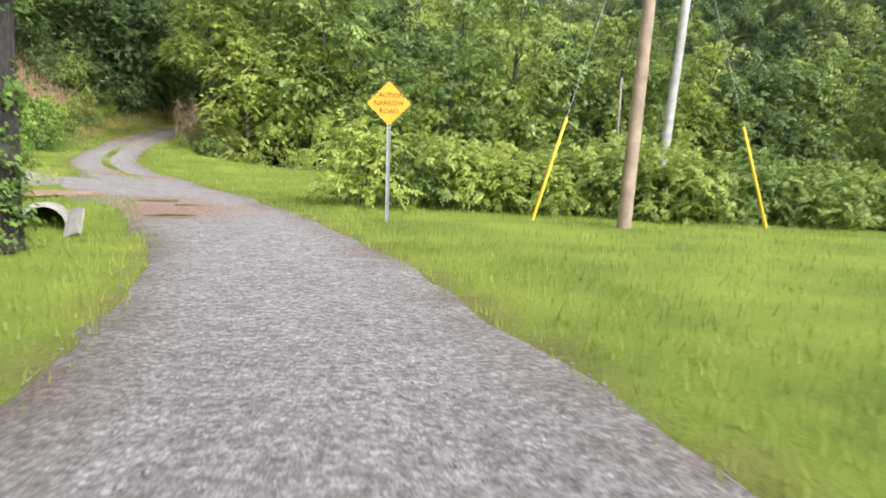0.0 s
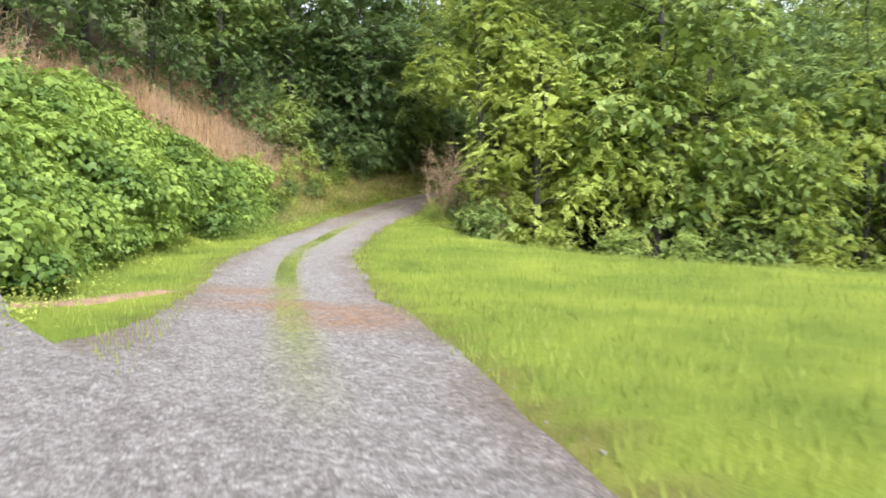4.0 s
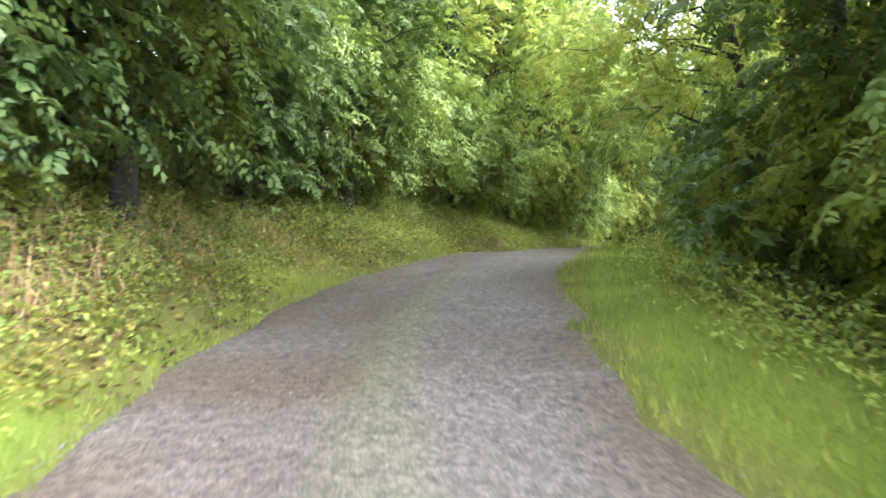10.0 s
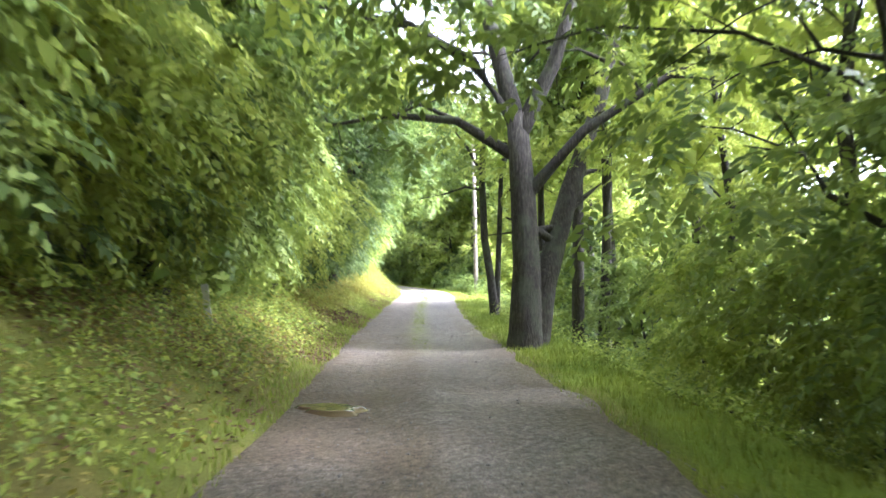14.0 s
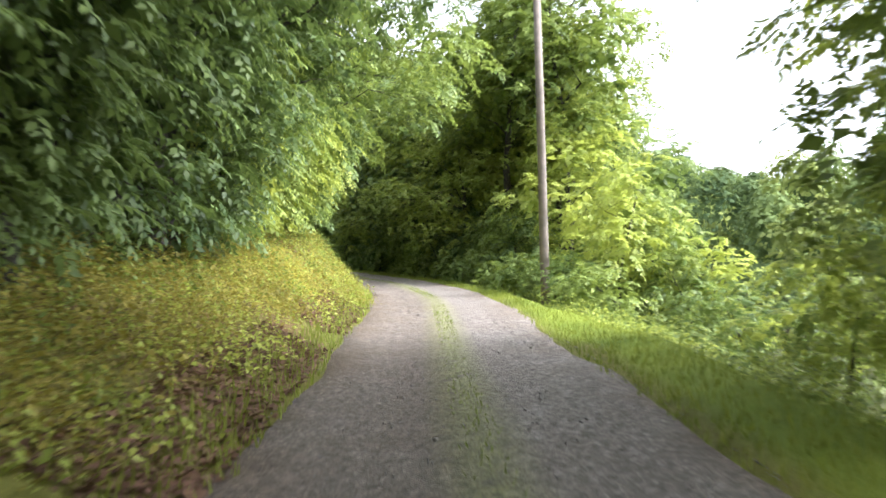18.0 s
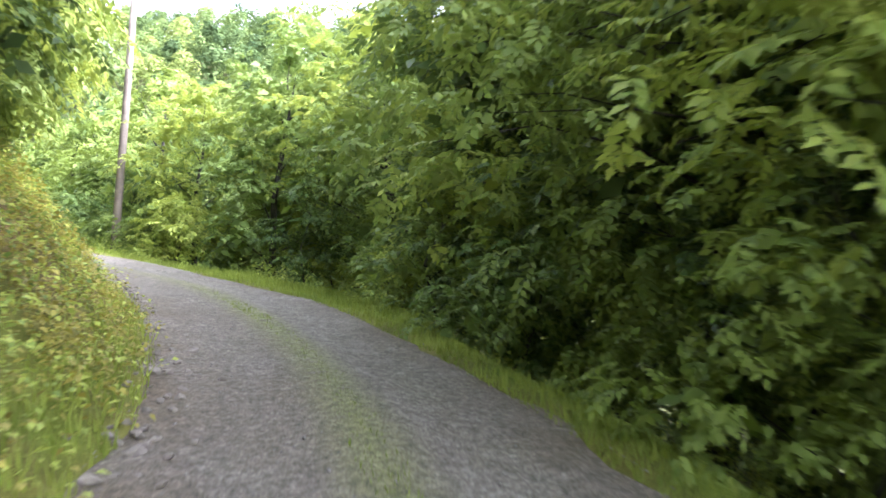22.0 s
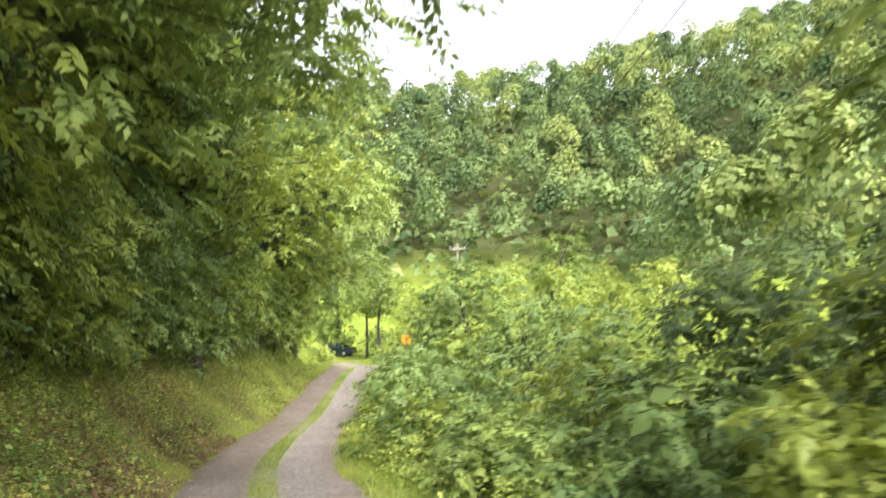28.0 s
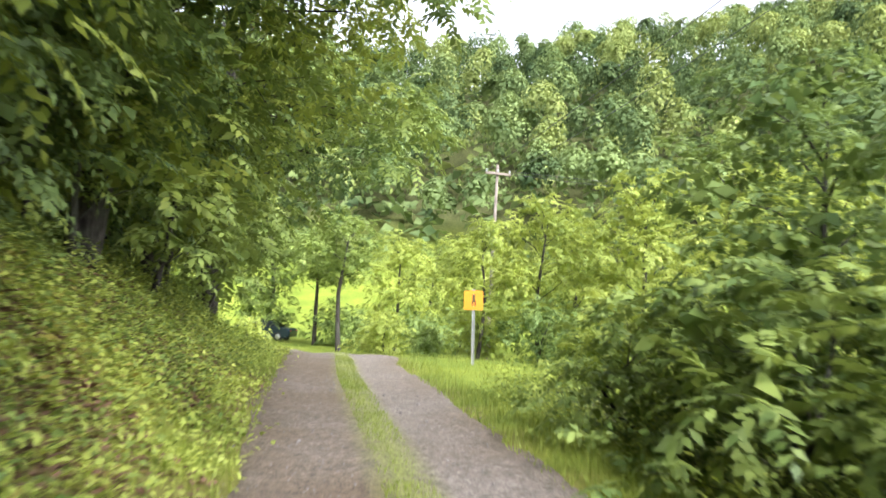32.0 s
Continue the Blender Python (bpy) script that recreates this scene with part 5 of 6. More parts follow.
# ---- poles, wires and signs ----
WOOD_POLE = plain("pole_wood", (0.30, 0.215, 0.15), 0.85, 0, 0.3, 3, 0.5)
WOOD_GREY = plain("pole_grey_wood", (0.36, 0.335, 0.30), 0.85, 0, 0.25, 3, 0.5)
WOOD_BROWN = plain("pole_brown_wood", (0.20, 0.165, 0.135), 0.85, 0, 0.3, 3, 0.5)
WOOD_DARK = plain("pole_dark_wood", (0.15, 0.12, 0.10), 0.85, 0, 0.3, 3, 0.5)
WIRE = plain("wire", (0.05, 0.05, 0.05), 0.5, 0.3, 0.1, 5, 0)
STEEL = plain("galvanised_steel", (0.42, 0.43, 0.43), 0.45, 0.7, 0.15, 12, 0.1)
YELLOW = plain("sign_yellow", (0.80, 0.345, 0.014), 0.45, 0, 0.08, 5, 0.03)
ORANGE = plain("sign_orange", (0.82, 0.25, 0.012), 0.45, 0, 0.08, 5, 0.03)
GUARD = plain("guard_yellow", (0.80, 0.50, 0.03), 0.5, 0, 0.1, 5, 0.05)
BLACK = plain("sign_black", (0.07, 0.045, 0.015), 0.5, 0, 0.1, 5, 0)


def pole(x, y, height, r0, r1_, mat, label, tilt=(0.0, 0.0), arm=0.0, arm_yaw=0.0):
    root = tagged(new("utility_pole"), label, "pole")
    root.matrix_basis = pose(x, y, gz(x, y), tilt[0], tilt[1], 0)
    v, f = tube([(0, 0, -0.8), (0, 0, 0.2), (0.01, 0, height * 0.5), (0, 0, height)], [r0 * 1.03, r0, (r0 + r1_) / 2, r1_], 14)
    part("shaft", mesh_of("shaft", v, f, mat, True), parent=root)
    if arm:
        bm = bmesh.new()
        bmesh.ops.create_cube(bm, size=1, matrix=pose(0, 0, height - 0.45, 0, 0, arm_yaw) @ pose(0, -r1_ - 0.05, 0) @ Matrix.Diagonal((arm, 0.09, 0.12, 1)))
        bmesh.ops.bevel(bm, geom=bm.edges[:], offset=0.012, segments=1, affect="EDGES")
        arm_ob = part("crossarm", bm, mat, root)
        for k in (-0.45, 0.0, 0.45):
            p = pose(0, 0, height - 0.39, 0, 0, arm_yaw) @ Vector((k * arm, -r1_ - 0.05, 0))
            v, f = tube([p, p + Vector((0, 0, 0.05)), p + Vector((0, 0, 0.14))], [0.02, 0.045, 0.03], 8)
            part("insulator", mesh_of("insulator", v, f, STEEL, True), parent=root)
    return root


def wire(a, b, sag, r=0.012, label="thin dark overhead wire between two poles"):
    a, b = Vector(a), Vector(b)
    pts = [a.lerp(b, k / 16) - Vector((0, 0, sag * 4 * (k / 16) * (1 - k / 16))) for k in range(17)]
    v, f = tube(pts, [r] * 17, 5)
    tagged(new("overhead_wire", mesh_of("wire", v, f, WIRE, True)), label, "wire")


def guy(base, top, guard_len):
    base, top = Vector(base), Vector(top)
    d = (top - base).normalized()
    root = tagged(new("guy_wire"), "guy wire with a yellow plastic guard at the pole", "guy wire")
    v, f = tube([base - d * 0.3, base.lerp(top, 0.5), top], [0.008] * 3, 6)
    part("strand", mesh_of("strand", v, f, STEEL), parent=root)
    v, f = tube([base + d * 0.05, base + d * 0.12, base + d * guard_len, base + d * (guard_len + 0.02)], [0.03, 0.038, 0.038, 0.026], 10)
    part("guard", mesh_of("guard", v, f, GUARD, True), parent=root, label="yellow plastic guard")
    v, f = tube([base - d * 0.35, base - d * 0.02], [0.02, 0.014], 8)
    part("anchor_rod", mesh_of("rod", v, f, STEEL, True), parent=root)


pole(4.5, 17.9, 10.5, 0.17, 0.12, WOOD_POLE, "brown wooden utility pole standing among the bushes", (-0.5, 2.0))
pole(6.9, 23.6, 10.5, 0.16, 0.1, WOOD_GREY, "weathered grey utility pole behind the bushes", (0, 3.5))
pole(10.5, 45.0, 6.8, 0.08, 0.06, WOOD_BROWN, "pale thin pole before the wood's edge")
top1 = (4.5 + 0.33, 17.95, gz(4.5, 17.9) + 9.6)
guy((2.3, 18.0, gz(2.3, 18.0)), top1, 2.6)
guy((8.65, 19.5, gz(8.65, 19.5)), top1, 2.8)
pole(20.9, 106.0, 10.5, 0.135, 0.1, WOOD_BROWN, "grey-brown utility pole at the grassy verge", (0, -0.6))
pole(27.4, 142.0, 10.5, 0.14, 0.1, WOOD_DARK, "dark utility pole on the verge at the bend", (0, 0.8))
pole(8.5, 210.0, 9.6, 0.09, 0.07, WOOD_BROWN, "thin utility pole with a crossarm beyond the bushes", (0, 0), 1.3, 20)
wire((27.4, 142, gz(27.4, 142) + 10.4), (8.0, 209.9, gz(8.5, 210) + 9.3), 1.2)
wire((27.45, 142, gz(27.4, 142) + 9.8), (9.3, 209.9, gz(8.5, 210) + 9.3), 1.3)
wire((20.9, 106, gz(20.9, 106) + 10.4), (27.4, 142, gz(27.4, 142) + 10.4), 0.9)
wire((9.3, 210, gz(8.5, 210) + 9.3), (60, 214, gz(8.5, 210) + 10.5), 1.0)
wire((7.7, 210, gz(8.5, 210) + 9.3), (60, 215, gz(8.5, 210) + 9.5), 1.0)


def rounded_plate(side, thick, corner, turn):
    bm = bmesh.new()
    pts = []
    for sx_, sy_, a0 in ((1, 1, 0), (-1, 1, 90), (-1, -1, 180), (1, -1, 270)):
        for k in range(4):
            w = radians(a0 + k * 30)
            pts.append((sx_ * (side / 2 - corner) + corner * math.cos(w), sy_ * (side / 2 - corner) + corner * math.sin(w)))
    vs = [bm.verts.new((math.cos(turn) * x - math.sin(turn) * y, 0, math.sin(turn) * x + math.cos(turn) * y)) for x, y in pts]
    face = bm.faces.new(vs)
    out = bmesh.ops.extrude_face_region(bm, geom=[face])
    bmesh.ops.translate(bm, verts=[q for q in out["geom"] if isinstance(q, bmesh.types.BMVert)], vec=(0, thick, 0))
    bmesh.ops.recalc_face_normals(bm, faces=bm.faces[:])
    return bm


def lettering(text, size, parent, place):
    cu = bpy.data.curves.new("lettering", "FONT")
    cu.body, cu.size, cu.align_x, cu.align_y, cu.extrude, cu.offset = text, size, "CENTER", "CENTER", 0.0015, 0.0012
    tmp = bpy.data.objects.new("lettering", cu)
    scene.collection.objects.link(tmp)
    me = bpy.data.meshes.new_from_object(tmp)
    bpy.data.objects.remove(tmp)
    me.materials.clear()
    me.materials.append(BLACK)
    ob = part("lettering", me, parent=parent, label="black capital letters")
    ob.matrix_basis = place
    return ob


def channel_post(height):
    prof = [(-0.04, 0.0), (-0.025, 0.0), (-0.018, 0.03), (0.018, 0.03), (0.025, 0.0), (0.04, 0.0), (0.04, 0.004), (0.028, 0.004), (0.021, 0.034), (-0.021, 0.034), (-0.028, 0.004), (-0.04, 0.004)]
    V = [(x, y, z) for z in (-0.5, height) for x, y in prof]
    k = len(prof)
    F = [(i, (i + 1) % k, k + (i + 1) % k, k + i) for i in range(k)] + [tuple(range(k, 2 * k))]
    return V, F


def warning_sign(x, y, post_h, side, centre, diamond, mat, yaw, lean, label):
    root = tagged(new("road_sign"), label, "sign")
    root.matrix_basis = pose(x, y, gz(x, y), 0, lean, yaw)
    v, f = channel_post(post_h)
    part("post", mesh_of("post", v, f, STEEL), parent=root, label="galvanised steel channel post")
    panel = part("panel", rounded_plate(side, 0.003, 0.04, radians(45) if diamond else 0), mat, root)
    panel.matrix_basis = pose(0, -0.006, centre)
    for dz in (-side * 0.33, side * 0.33):
        v, f = tube([(0, 0.004, dz), (0, -0.004, dz)], [0.012, 0.009], 8)
        b = part("bolt", mesh_of("bolt", v, f, STEEL), parent=panel)
    return root, panel


sign, panel = warning_sign(-1.1, 16.6, 3.05, 0.68, 2.6, True, YELLOW, 4, -1.2, "yellow diamond warning sign about a narrow road on a steel post")
for k, word in enumerate(("CAUTION", "NARROW", "ROAD")):
    lettering(word, 0.145, panel, pose(0, -0.004, 0.17 - 0.17 * k, 90, 0, 0))
sign2, panel2 = warning_sign(8.6, 193.0, 1.9, 0.48, 1.62, False, ORANGE, 5, -2.5, "square orange warning sign on a grey steel post")
bm = bmesh.new()
for sx_, sz_, w_, h_ in ((0, 0.05, 0.07, 0.2), (0.04, -0.07, 0.04, 0.14), (-0.03, -0.08, 0.04, 0.12)):
    bmesh.ops.create_cube(bm, size=1, matrix=pose(sx_, -0.003, sz_) @ Matrix.Diagonal((w_, 0.002, h_, 1)))
part("symbol", bm, BLACK, panel2, "small dark symbol")

# marker stake in the bank
STAKE = plain("stake_white", (0.45, 0.45, 0.41), 0.6, 0, 0.15, 8, 0.1)
x, y = -8.95, 82.65
bm = bmesh.new()
bmesh.ops.create_cube(bm, size=1, matrix=pose(0, 0, 0.18) @ Matrix.Diagonal((0.10, 0.04, 0.75, 1)))
bmesh.ops.bevel(bm, geom=bm.edges[:], offset=0.01, segments=2, affect="EDGES")
stake = part("marker_stake", bm, STAKE)
stake.matrix_basis = pose(x, y, gz(x, y), 4, -6, -40)
tagged(stake, "short pale marker stake in the leafy bank", "stake")

# ---- dead thicket beside the road, and dead stalks ----
rd = np.random.default_rng(61)


def dead_shrub(x, y, height, n, label):
    root = tagged(new("dead_shrub"), label, "shrub")
    root.matrix_basis = pose(x, y, gz(x, y))
    for i in range(n):
        a, sp = rd.uniform(0, 2 * np.pi), rd.uniform(0.02, 0.16)
        base = Vector((math.cos(a) * sp * 0.8, math.sin(a) * sp * 0.8, -0.1))
        h = height * rd.uniform(0.5, 1.1)
        top = base + Vector((rd.normal(0, 0.38), rd.normal(0, 0.38), h))
        mid = (base + top) / 2 + Vector((rd.normal(0, 0.3), rd.normal(0, 0.3), 0))
        items = [tube([base, base.lerp(mid, 0.5) + Vector((rd.normal(0, 0.12), rd.normal(0, 0.12), 0)), mid, mid.lerp(top, 0.5) + Vector((rd.normal(0, 0.18), rd.normal(0, 0.18), 0)), top], [0.02, 0.017, 0.014, 0.009, 0.003], 5)]
        for _ in range(15):
            k = rd.uniform(0.2, 0.95)
            s = base.lerp(mid, k * 2) if k < 0.5 else mid.lerp(top, k * 2 - 1)
            e = s + Vector((rd.normal(0, 0.45), rd.normal(0, 0.45), rd.uniform(-0.25, 0.5)))
            m_ = (s + e) / 2 + Vector((0, 0, 0.08))
            items.append(tube([s, m_, e], [0.008, 0.006, 0.002], 4))
        v, f = graft(items)
        part("stem", mesh_of("stem", v, f, BARK_PALE, True), parent=root)


for t, d, h, n in ((9.5, 3.5, 2.6, 5), (9.8, 3.1, 3.4, 7), (10.1, 3.1, 4.0, 7), (9.95, 4.4, 3.2, 6), (10.4, 4.0, 3.6, 6), (9.6, 5.2, 2.8, 5), (9.35, 4.5, 3.2, 7), (9.2, 5.3, 3.0, 7), (9.1, 6.2, 2.8, 6), (9.5, 4.2, 3.6, 7)):
    dead_shrub(*at(t, d), h, n, "tangled dead brown shrub at the road's edge")
for t, d, h, n in ((8.2, -9.4, 1.9, 8), (8.8, -8.8, 2.0, 9), (9.3, -8.2, 2.0, 8), (9.8, -7.2, 1.9, 8), (10.2, -6.4, 1.8, 7), (7.4, -10, 2.2, 8), (8.0, -9.6, 2.4, 8), (8.5, -8.4, 2.2, 7), (8.9, -6.6, 1.8, 7), (9.5, -5.0, 1.5, 8), (9.75, -5.4, 1.7, 8), (9.9, -5.9, 1.9, 8), (10.15, -5.2, 1.6, 7), (9.6, -6.2, 2.0, 8), (7.0, -11.2, 2.4, 7), (9.4, -5.0, 1.7, 6), (6.5, -12.5, 2.4, 7), (7.7, -12.0, 2.2, 7), (8.3, -11.0, 2.4, 7), (6.0, -13.5, 2.2, 7)):
    dead_shrub(*at(t, d), h, n, "bleached dead stalks on the slope above the road")

for t, d, s in ((9.3, 3.3, 0.34), (9.6, 3.0, 0.36), (9.85, 2.9, 0.4), (10.1, 2.8, 0.38), (10.35, 2.9, 0.45), (9.7, 3.9, 0.6), (10.0, 4.0, 0.8), (9.4, 4.6, 0.7), (10.3, 5.0, 1.0), (9.6, 6.2, 1.1), (9.2, 5.8, 0.9)):
    beside(BUSH[0] if s < 0.5 else pick(BUSH + SAPLING[2:]), t, d, s)

# ---- start of the road: culvert, driveway, puddles ----
CONCRETE = plain("old_concrete", (0.3, 0.27, 0.235), 0.9, 0, 0.3, 4, 0.5)
CLAY = plain("red_clay", (0.27, 0.165, 0.10), 0.9, 0, 0.3, 2.5, 0.5)
MUD, mn, ml, mb = nodes_of("muddy_water")
mb.inputs["Base Color"].default_value = (0.16, 0.10, 0.05, 1)
mb.inputs["Roughness"].default_value = 0.1
k_ = noise_node(mn, ml, mn.new("ShaderNodeNewGeometry").outputs["Position"], 3)
ml.new(ramp(mn, ml, k_.outputs["Fac"], [(0.3, (0.10, 0.068, 0.038)), (0.7, (0.17, 0.115, 0.062))]).outputs["Color"], mb.inputs["Base Color"])


def road_z(x, y):
    i = int(np.argmin(np.hypot(cx - x, cy - y)))
    return float(cz[i])


def blot(name, x, y, a, b, yaw, dz, mat, label, seed, category, kind="", follow=True):
    """A flat irregular patch lying on the road or on the ground."""
    r = np.random.default_rng(seed)
    ph = r.uniform(0, 6.28, 4)
    V, F, n = [], [], 40
    for ring in (0.0, 0.5, 0.85, 1.0):
        for i in range(n):
            w = 2 * math.pi * i / n
            q = 1 + 0.16 * math.sin(2 * w + ph[0]) + 0.12 * math.sin(3 * w + ph[1]) + 0.08 * math.sin(5 * w + ph[2]) + 0.05 * math.sin(9 * w + ph[3])
            u, v = a * ring * q * math.cos(w), b * ring * q * math.sin(w)
            c, s = math.cos(radians(yaw)), math.sin(radians(yaw))
            V.append((x + c * u - s * v, y + s * u + c * v))
    V = [(p, q, ((max(road_z(p, q), gz(p, q)) if follow else road_z(x, y)) + dz - (0.045 if k >= 3 * n else 0))) for k, (p, q) in enumerate(V)]
    for g_ in range(3):
        for i in range(n):
            F.append((g_ * n + i, g_ * n + (i + 1) % n, (g_ + 1) * n + (i + 1) % n, (g_ + 1) * n + i))
    ob = new(name, mesh_of(name, V, F, mat, True))
    return tagged(ob, label, category, kind=kind)


blot("clay_patch", -10.3, 19.4, 1.6, 0.9, 35, 0.04, CLAY, "bare clay beside the driveway mouth", 3, "dirt", "structure")
blot("clay_patch", -15.4, 29.4, 1.9, 0.32, 86, 0.035, CLAY, "bare orange clay streak in the grass", 9, "dirt", "structure")
blot("puddle", -5.4, 15.2, 0.6, 0.3, 30, 0.024, MUD, "shallow brown puddle in a pothole", 4, "puddle")
blot("puddle", -7.0, 18.6, 0.75, 0.22, 25, 0.024, MUD, "small muddy puddle on the clay", 5, "puddle")
blot("puddle", -5.9, 17.9, 0.4, 0.15, 20, 0.024, MUD, "small muddy puddle on the gravel", 6, "puddle")
x, y = at(15.3, -1.1)
blot("puddle", x, y, 0.42, 0.26, -60, 0.026, MUD, "shallow tan puddle at the road's edge", 7, "puddle")

# the driveway that leaves to the left
DV, DF = [], []
for i in range(31):
    k = (i - 3) / 27
    x, y = -9.0 - 22 * k, 22.2 + 14.5 * k - 2.5 * k * k
    for j, u in enumerate((-1.5, -1.3, -0.6, 0, 0.6, 1.3, 1.5)):
        xx, yy = x + 0.45 * u, y + 0.8 * u * (1 + 0.5 * (1 - max(k, 0)) ** 3)
        DV.append((xx, yy, max(gz(xx, yy), gz(x, y) - 0.05) + (0.03 if abs(u) < 1.4 else -0.06)))
    if i:
        DF += [((i - 1) * 7 + j, (i - 1) * 7 + j + 1, i * 7 + j + 1, i * 7 + j) for j in range(6)]
drive = new("driveway", mesh_of("driveway", DV, DF, ROAD, True))
tagged(drive, "pale gravel driveway leaving the road", "driveway", kind="structure")

# culvert: a concrete pipe end with broken flared wings in a ditch
culvert = tagged(new("culvert"), "broken concrete culvert pipe in the grassy ditch", "culvert")
cxx, cyy = -7.3, 13.9
culvert.matrix_basis = pose(cxx, cyy, -0.3, -4, 0, 24) @ Matrix.Scale(1.05, 4)
n = 24
V, F = [], []
for yy, r_ in ((0, 0.36), (0, 0.44), (1.6, 0.44), (1.6, 0.36)):
    V += [(math.cos(2 * math.pi * i / n) * r_, yy, math.sin(2 * math.pi * i / n) * r_) for i in range(n)]
for g_ in range(4):
    F += [(g_ * n + i, g_ * n + (i + 1) % n, ((g_ + 1) % 4) * n + (i + 1) % n, ((g_ + 1) % 4) * n + i) for i in range(n)]
part("pipe", mesh_of("pipe", V, F, CONCRETE, False), parent=culvert)
for sgn, turn_ in ((1, 35), (-1, -50)):
    bm = bmesh.new()
    bmesh.ops.create_cube(bm, size=1, matrix=Matrix.Diagonal((0.09, 0.42, 0.55, 1)))
    bmesh.ops.bevel(bm, geom=bm.edges[:], offset=0.03, segments=2, affect="EDGES")
    for q in bm.verts:
        q.co += Vector((rd.normal(0, 0.015), rd.normal(0, 0.03), rd.normal(0, 0.03)))
    w_ = part("wing_slab", bm, CONCRETE, culvert, "broken pale concrete slab")
    w_.matrix_basis = pose(sgn * 0.5, -0.12, 0.1, -14, 20 * sgn, turn_)
for x, y, k in ((-9.2, 13.8, 0.35),):
    put(pick(BUSH), x, y, k)

# vine-clad trunk near the start
clad = tagged(new("tree"), "thick dark trunk wrapped in green vines by the ditch", "tree")
v, f = tube([(0, 0, -0.5), (0, 0, 0.2), (0.03, 0, 2.0), (-0.05, 0.05, 5.0), (-0.1, 0.1, 9.0)], [0.42, 0.33, 0.27, 0.22, 0.08], 12)
part("trunk", mesh_of("trunk", v, f, BARK, True), parent=clad)
v, f = crown_of([(0.0, -0.2, 0.4, 0.55), (0.0, -0.2, 1.0, 0.45), (-0.15, -0.1, 1.5, 0.42), (0.15, -0.1, 2.1, 0.32), (0.2, -0.1, 3.2, 0.28)], 260, 11, 0.075, 0.1, rd, 1.0, 0.6, broad=True)
part("vine", mesh_of("vine", v, f, LEAF_VINE), parent=clad, label="bright green vine leaves")
v, f = crown_of([(0, 0, 7.4, 1.6), (-1.2, 0.3, 8.2, 1.5), (0.9, -0.6, 8.6, 1.5), (-0.2, 0.6, 9.8, 1.6)], 160, 26, 0.16, 0.26, rd)
part("crown", mesh_of("crown", v, f, LEAF_MID), parent=clad)
clad.matrix_basis = pose(-5.6, 9.5, gz(-5.6, 9.5))

# broken stones along the foot of the bank at the bend
ROCK = plain("broken_rock", (0.21, 0.18, 0.16), 0.9, 0, 0.4, 6, 0.6)
rk = np.random.default_rng(71)
rock_meshes = []
for i in range(5):
    bm = bmesh.new()
    bmesh.ops.create_icosphere(bm, subdivisions=1, radius=1)
    for q in bm.verts:
        q.co *= rk.uniform(0.65, 1.15)
        q.co.z *= 0.6
    me = bpy.data.meshes.new("stone")
    bm.to_mesh(me)
    bm.free()
    me.materials.append(ROCK)
    rock_meshes.append(me)
for i in range(240):
    t = rk.uniform(22.4, 25.8)
    x, y = at(t, -(1.5 + 0.18 * rk.normal()))
    ob = tagged(new("stone", rock_meshes[i % 5]), "broken grey stone fallen from the bank", "stone", "stones at the foot of the bank")
    s = rk.uniform(0.025, 0.06) * (1.5 if rk.uniform() < 0.12 else 1.0)
    ob.matrix_basis = pose(x, y, max(gz(x, y), road_z(x, y)) + s * 0.15, rk.uniform(-30, 30), rk.uniform(-30, 30), rk.uniform(0, 360)) @ Matrix.Scale(s, 4)

# ---- beyond the crest: yard trees, clipped shrubs, parked cars ----
for x, y, s in ((-1.4, 221.9, 0.95), (-4.2, 226.5, 0.9)):
    put(TALL[0], x, y, s, sz=0.7)
for x, y, s in ((-9, 230, 0.9), (3.5, 232, 0.8), (-14, 222, 0.9), (8, 236, 0.9), (14, 226, 0.9), (-17, 210, 0.9), (13, 214, 0.8), (20, 220, 0.9)):
    put(pick(EDGE), x, y, s)
for x, y, s in ((-0.2, 224.5, 1.3), (1.6, 226, 1.4), (3.2, 223.5, 1.2), (-3.0, 228, 1.5), (4.6, 204, 0.9), (5.6, 206.5, 1.0)):
    put(pick(BUSH), x, y, s)
for x, y, s in ((-8.0, 213, 0.8), (3.4, 214.5, 0.75), (10.5, 199.5, 0.62), (8.5, 198.6, 0.52), (13.5, 197.5, 0.7), (6.0, 226, 0.9)):
    put(NEAR[2], x, y, s)
for x, y, s in ((11.5, 194.5, 0.8), (10.4, 197.0, 0.9), (6.8, 199.5, 0.55), (8.4, 200.5, 0.7), (4.8, 216.5, 1.2), (6.4, 218.5, 1.3), (-5.4, 216.0, 0.9)):
    put(pick(BUSH), x, y, s)
lob = [(0, 0, 0.55, 0.75), (0.4, 0.1, 0.5, 0.6), (-0.4, 0, 0.5, 0.6), (0, 0.35, 0.5, 0.55), (0, -0.35, 0.5, 0.55)]
clip = plant("clipped_shrub", "round clipped evergreen shrub in the yard", "shrub", rd, 0.9, 0.03, lob, 700, 12, 0.06, LEAF_BRIGHT, 0.07, group="yard shrubs")
put(clip, 1.4, 220.5, 1.25)
put(clip, -7.5, 221, 1.2)
put(clip, -6.4, 219, 0.95)

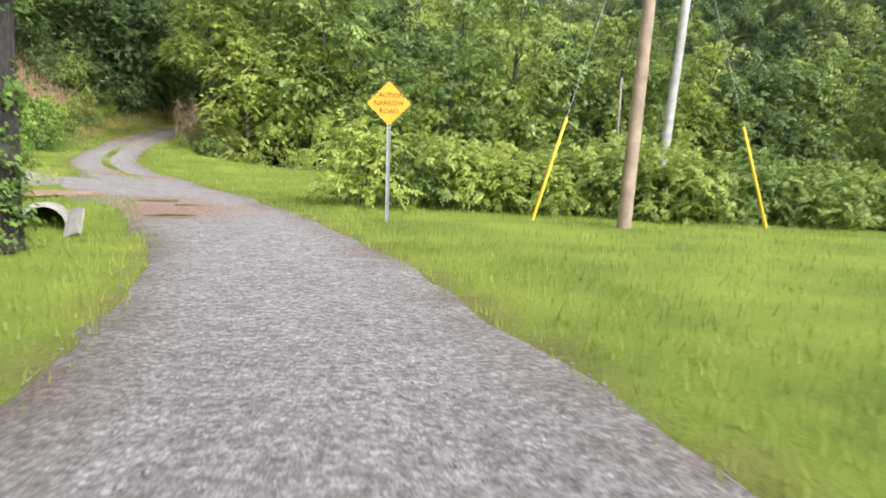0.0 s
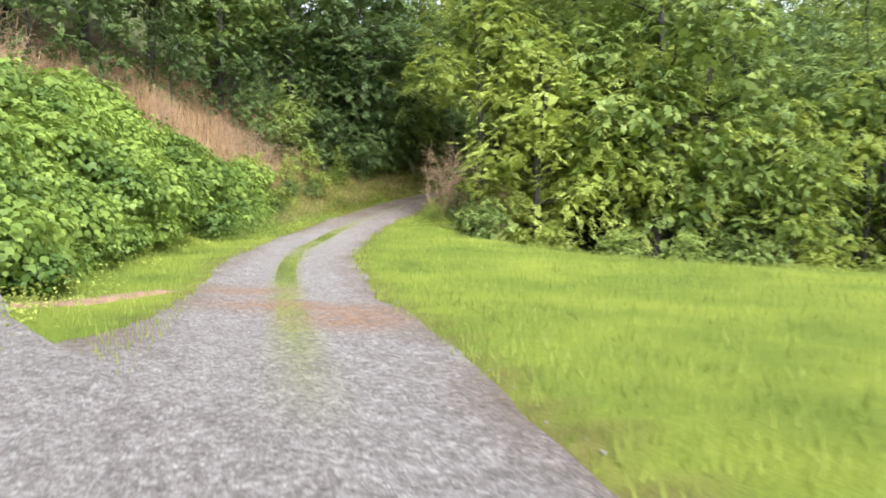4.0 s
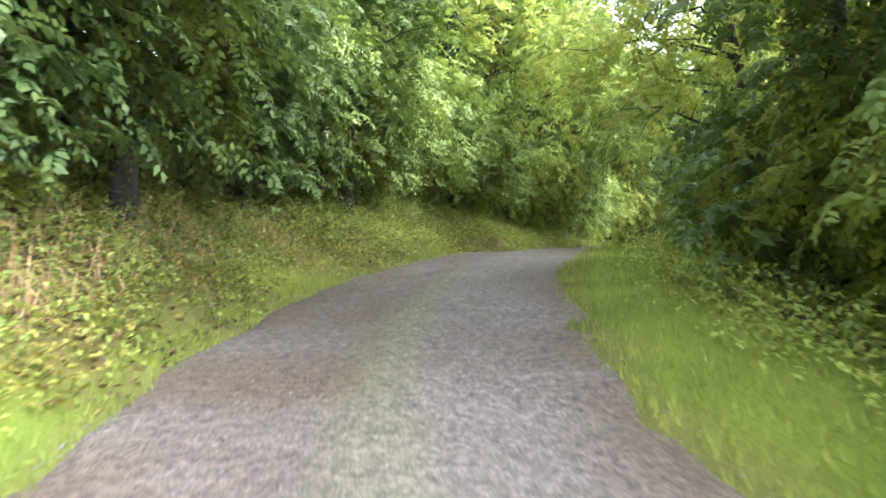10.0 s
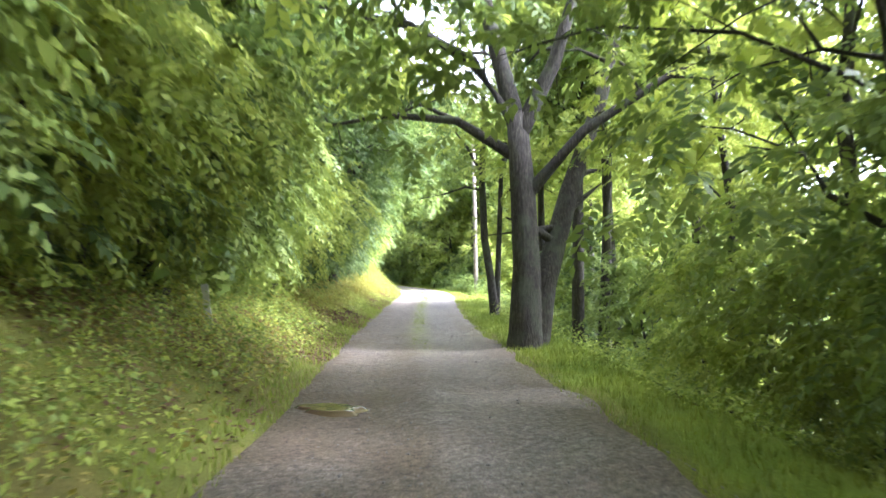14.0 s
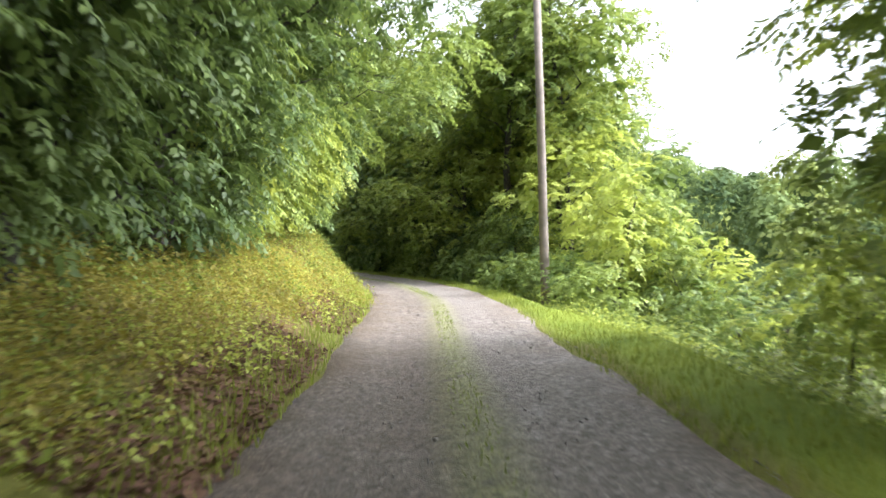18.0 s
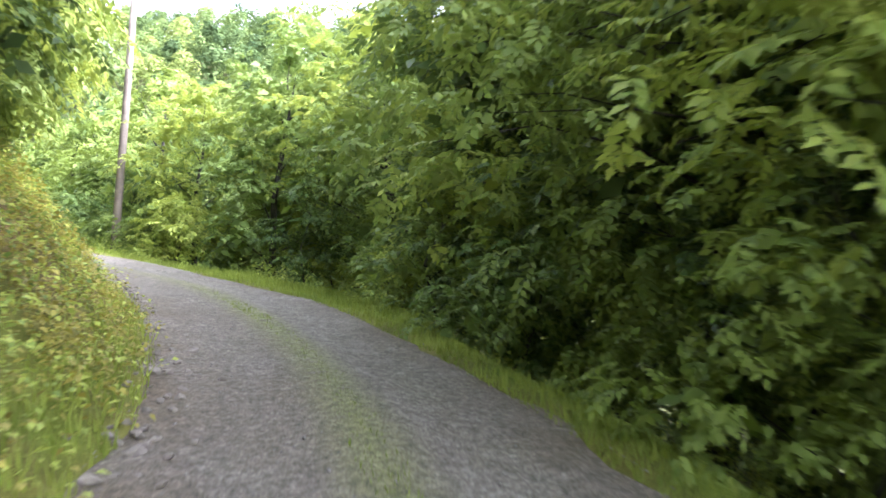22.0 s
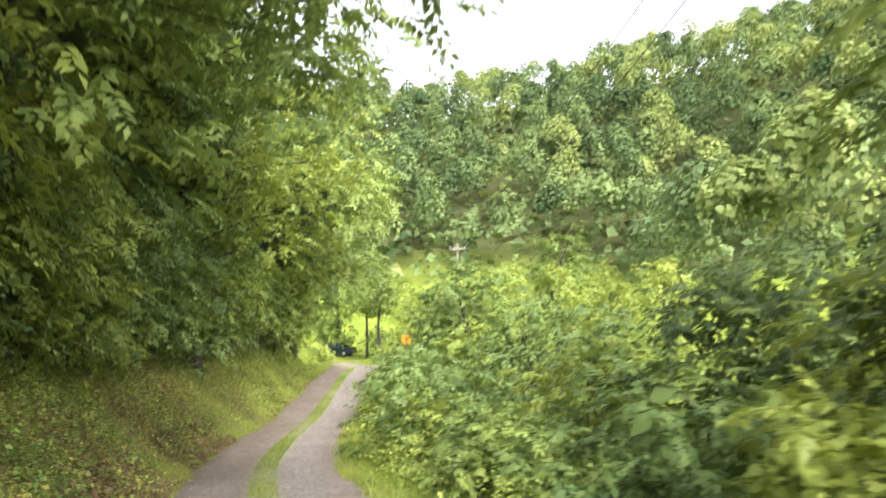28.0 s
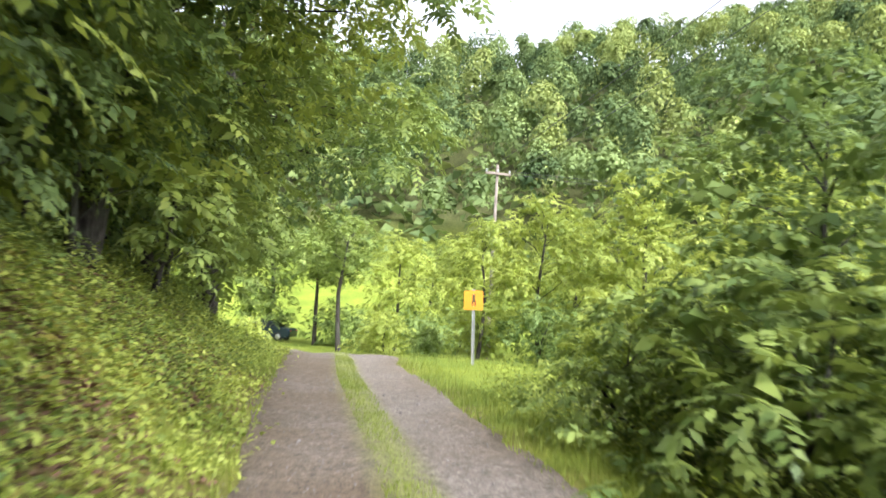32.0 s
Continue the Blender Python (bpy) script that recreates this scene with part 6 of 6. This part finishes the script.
PAINT_WHITE = plain("white_car_paint", (0.72, 0.72, 0.7), 0.25, 0, 0.03, 2, 0)
PAINT_DARK = plain("dark_blue_car_paint", (0.02, 0.035, 0.06), 0.22, 0.2, 0.1, 2, 0)
GLASS_DARK = plain("car_glass", (0.015, 0.018, 0.02), 0.06, 0, 0.1, 2, 0)
RUBBER = plain("tyre_rubber", (0.02, 0.02, 0.02), 0.85, 0, 0.2, 20, 0.2)
RIM = plain("wheel_rim", (0.5, 0.5, 0.5), 0.35, 0.8, 0.1, 5, 0)
LAMP = plain("lamp_lens", (0.7, 0.7, 0.68), 0.1, 0, 0.05, 5, 0)
TAIL = plain("tail_lens", (0.35, 0.02, 0.015), 0.15, 0, 0.05, 5, 0)


def car(x, y, yaw, paint, label):
    root = tagged(new("car"), label, "car")
    root.matrix_basis = pose(x, y, gz(x, y) + 0.02, 0, 0, yaw)
    side = [(-2.2, 0.35), (-2.25, 0.75), (-2.1, 0.95), (-1.3, 1.0), (-0.65, 1.42), (0.75, 1.45), (1.5, 1.02), (2.1, 0.92), (2.22, 0.6), (2.15, 0.32), (1.6, 0.26), (-1.6, 0.26)]
    rows_ = (-0.86, -0.78, 0.78, 0.86)
    V = [(px_ * (0.985 if abs(w) > 0.8 else 1), w * (0.8 if pz_ > 1.2 else 1), pz_ - (0.03 if abs(w) > 0.8 else 0)) for w in rows_ for px_, pz_ in side]
    k = len(side)
    F = [(g_ * k + i, g_ * k + (i + 1) % k, (g_ + 1) * k + (i + 1) % k, (g_ + 1) * k + i) for g_ in range(3) for i in range(k)]
    F += [tuple(range(k))[::-1], tuple(range(3 * k, 4 * k))]
    part("body", mesh_of("body", V, F, paint, False), parent=root)
    for nm, pts in (("windscreen", [(0.8, -0.58, 1.41), (0.8, 0.58, 1.41), (1.46, 0.7, 1.06), (1.46, -0.7, 1.06)]), ("rear_window", [(-0.7, 0.58, 1.39), (-0.7, -0.58, 1.39), (-1.24, -0.7, 1.05), (-1.24, 0.7, 1.05)])):
        off = Vector((0.015 if nm == "windscreen" else -0.015, 0, 0.02))
        a_ = [Vector(p) + off for p in pts]
        part(nm, mesh_of(nm, a_ + [p - off * 0.8 for p in a_], [(0, 1, 2, 3), (7, 6, 5, 4), (0, 4, 5, 1), (1, 5, 6, 2), (2, 6, 7, 3), (3, 7, 4, 0)], GLASS_DARK), parent=root)
    for s_ in (-1, 1):
        a_ = [Vector((px_, s_ * (0.705 if pz_ > 1.2 else 0.868), pz_)) for px_, pz_ in ((-1.1, 1.03), (-0.62, 1.36), (0.7, 1.38), (1.25, 1.05))]
        b_ = [p + Vector((0, s_ * 0.012, 0)) for p in a_]
        part("side_window", mesh_of("side_window", a_ + b_, [(0, 1, 2, 3), (7, 6, 5, 4), (0, 4, 5, 1), (1, 5, 6, 2), (2, 6, 7, 3), (3, 7, 4, 0)], GLASS_DARK), parent=root)
        for px_, nm, mt in ((2.17, "headlight", LAMP), (-2.2, "tail_light", TAIL)):
            bm = bmesh.new()
            bmesh.ops.create_cube(bm, size=1, matrix=pose(px_, s_ * 0.62, 0.76) @ Matrix.Diagonal((0.08, 0.34, 0.14, 1)))
            bmesh.ops.bevel(bm, geom=bm.edges[:], offset=0.02, segments=2, affect="EDGES")
            part(nm, bm, mt, root)
        for px_ in (-1.35, 1.35):
            v, f = tube([(px_, s_ * 0.66, 0.31), (px_, s_ * 0.68, 0.31), (px_, s_ * 0.87, 0.31), (px_, s_ * 0.89, 0.31)], [0.27, 0.31, 0.31, 0.27], 22)
            wh = part("wheel", mesh_of("wheel", v, f, RUBBER, True), parent=root)
            v, f = tube([(px_, s_ * 0.86, 0.31), (px_, s_ * 0.895, 0.31), (px_, s_ * 0.9, 0.31)], [0.2, 0.19, 0.05], 16)
            part("rim", mesh_of("rim", v, f, RIM, True), parent=wh)


car(0.8, 237.0, 190, PAINT_WHITE, "white car parked on the grass beyond the trees")
car(-8.6, 229.0, 175, PAINT_DARK, "dark blue car parked under the yard trees")
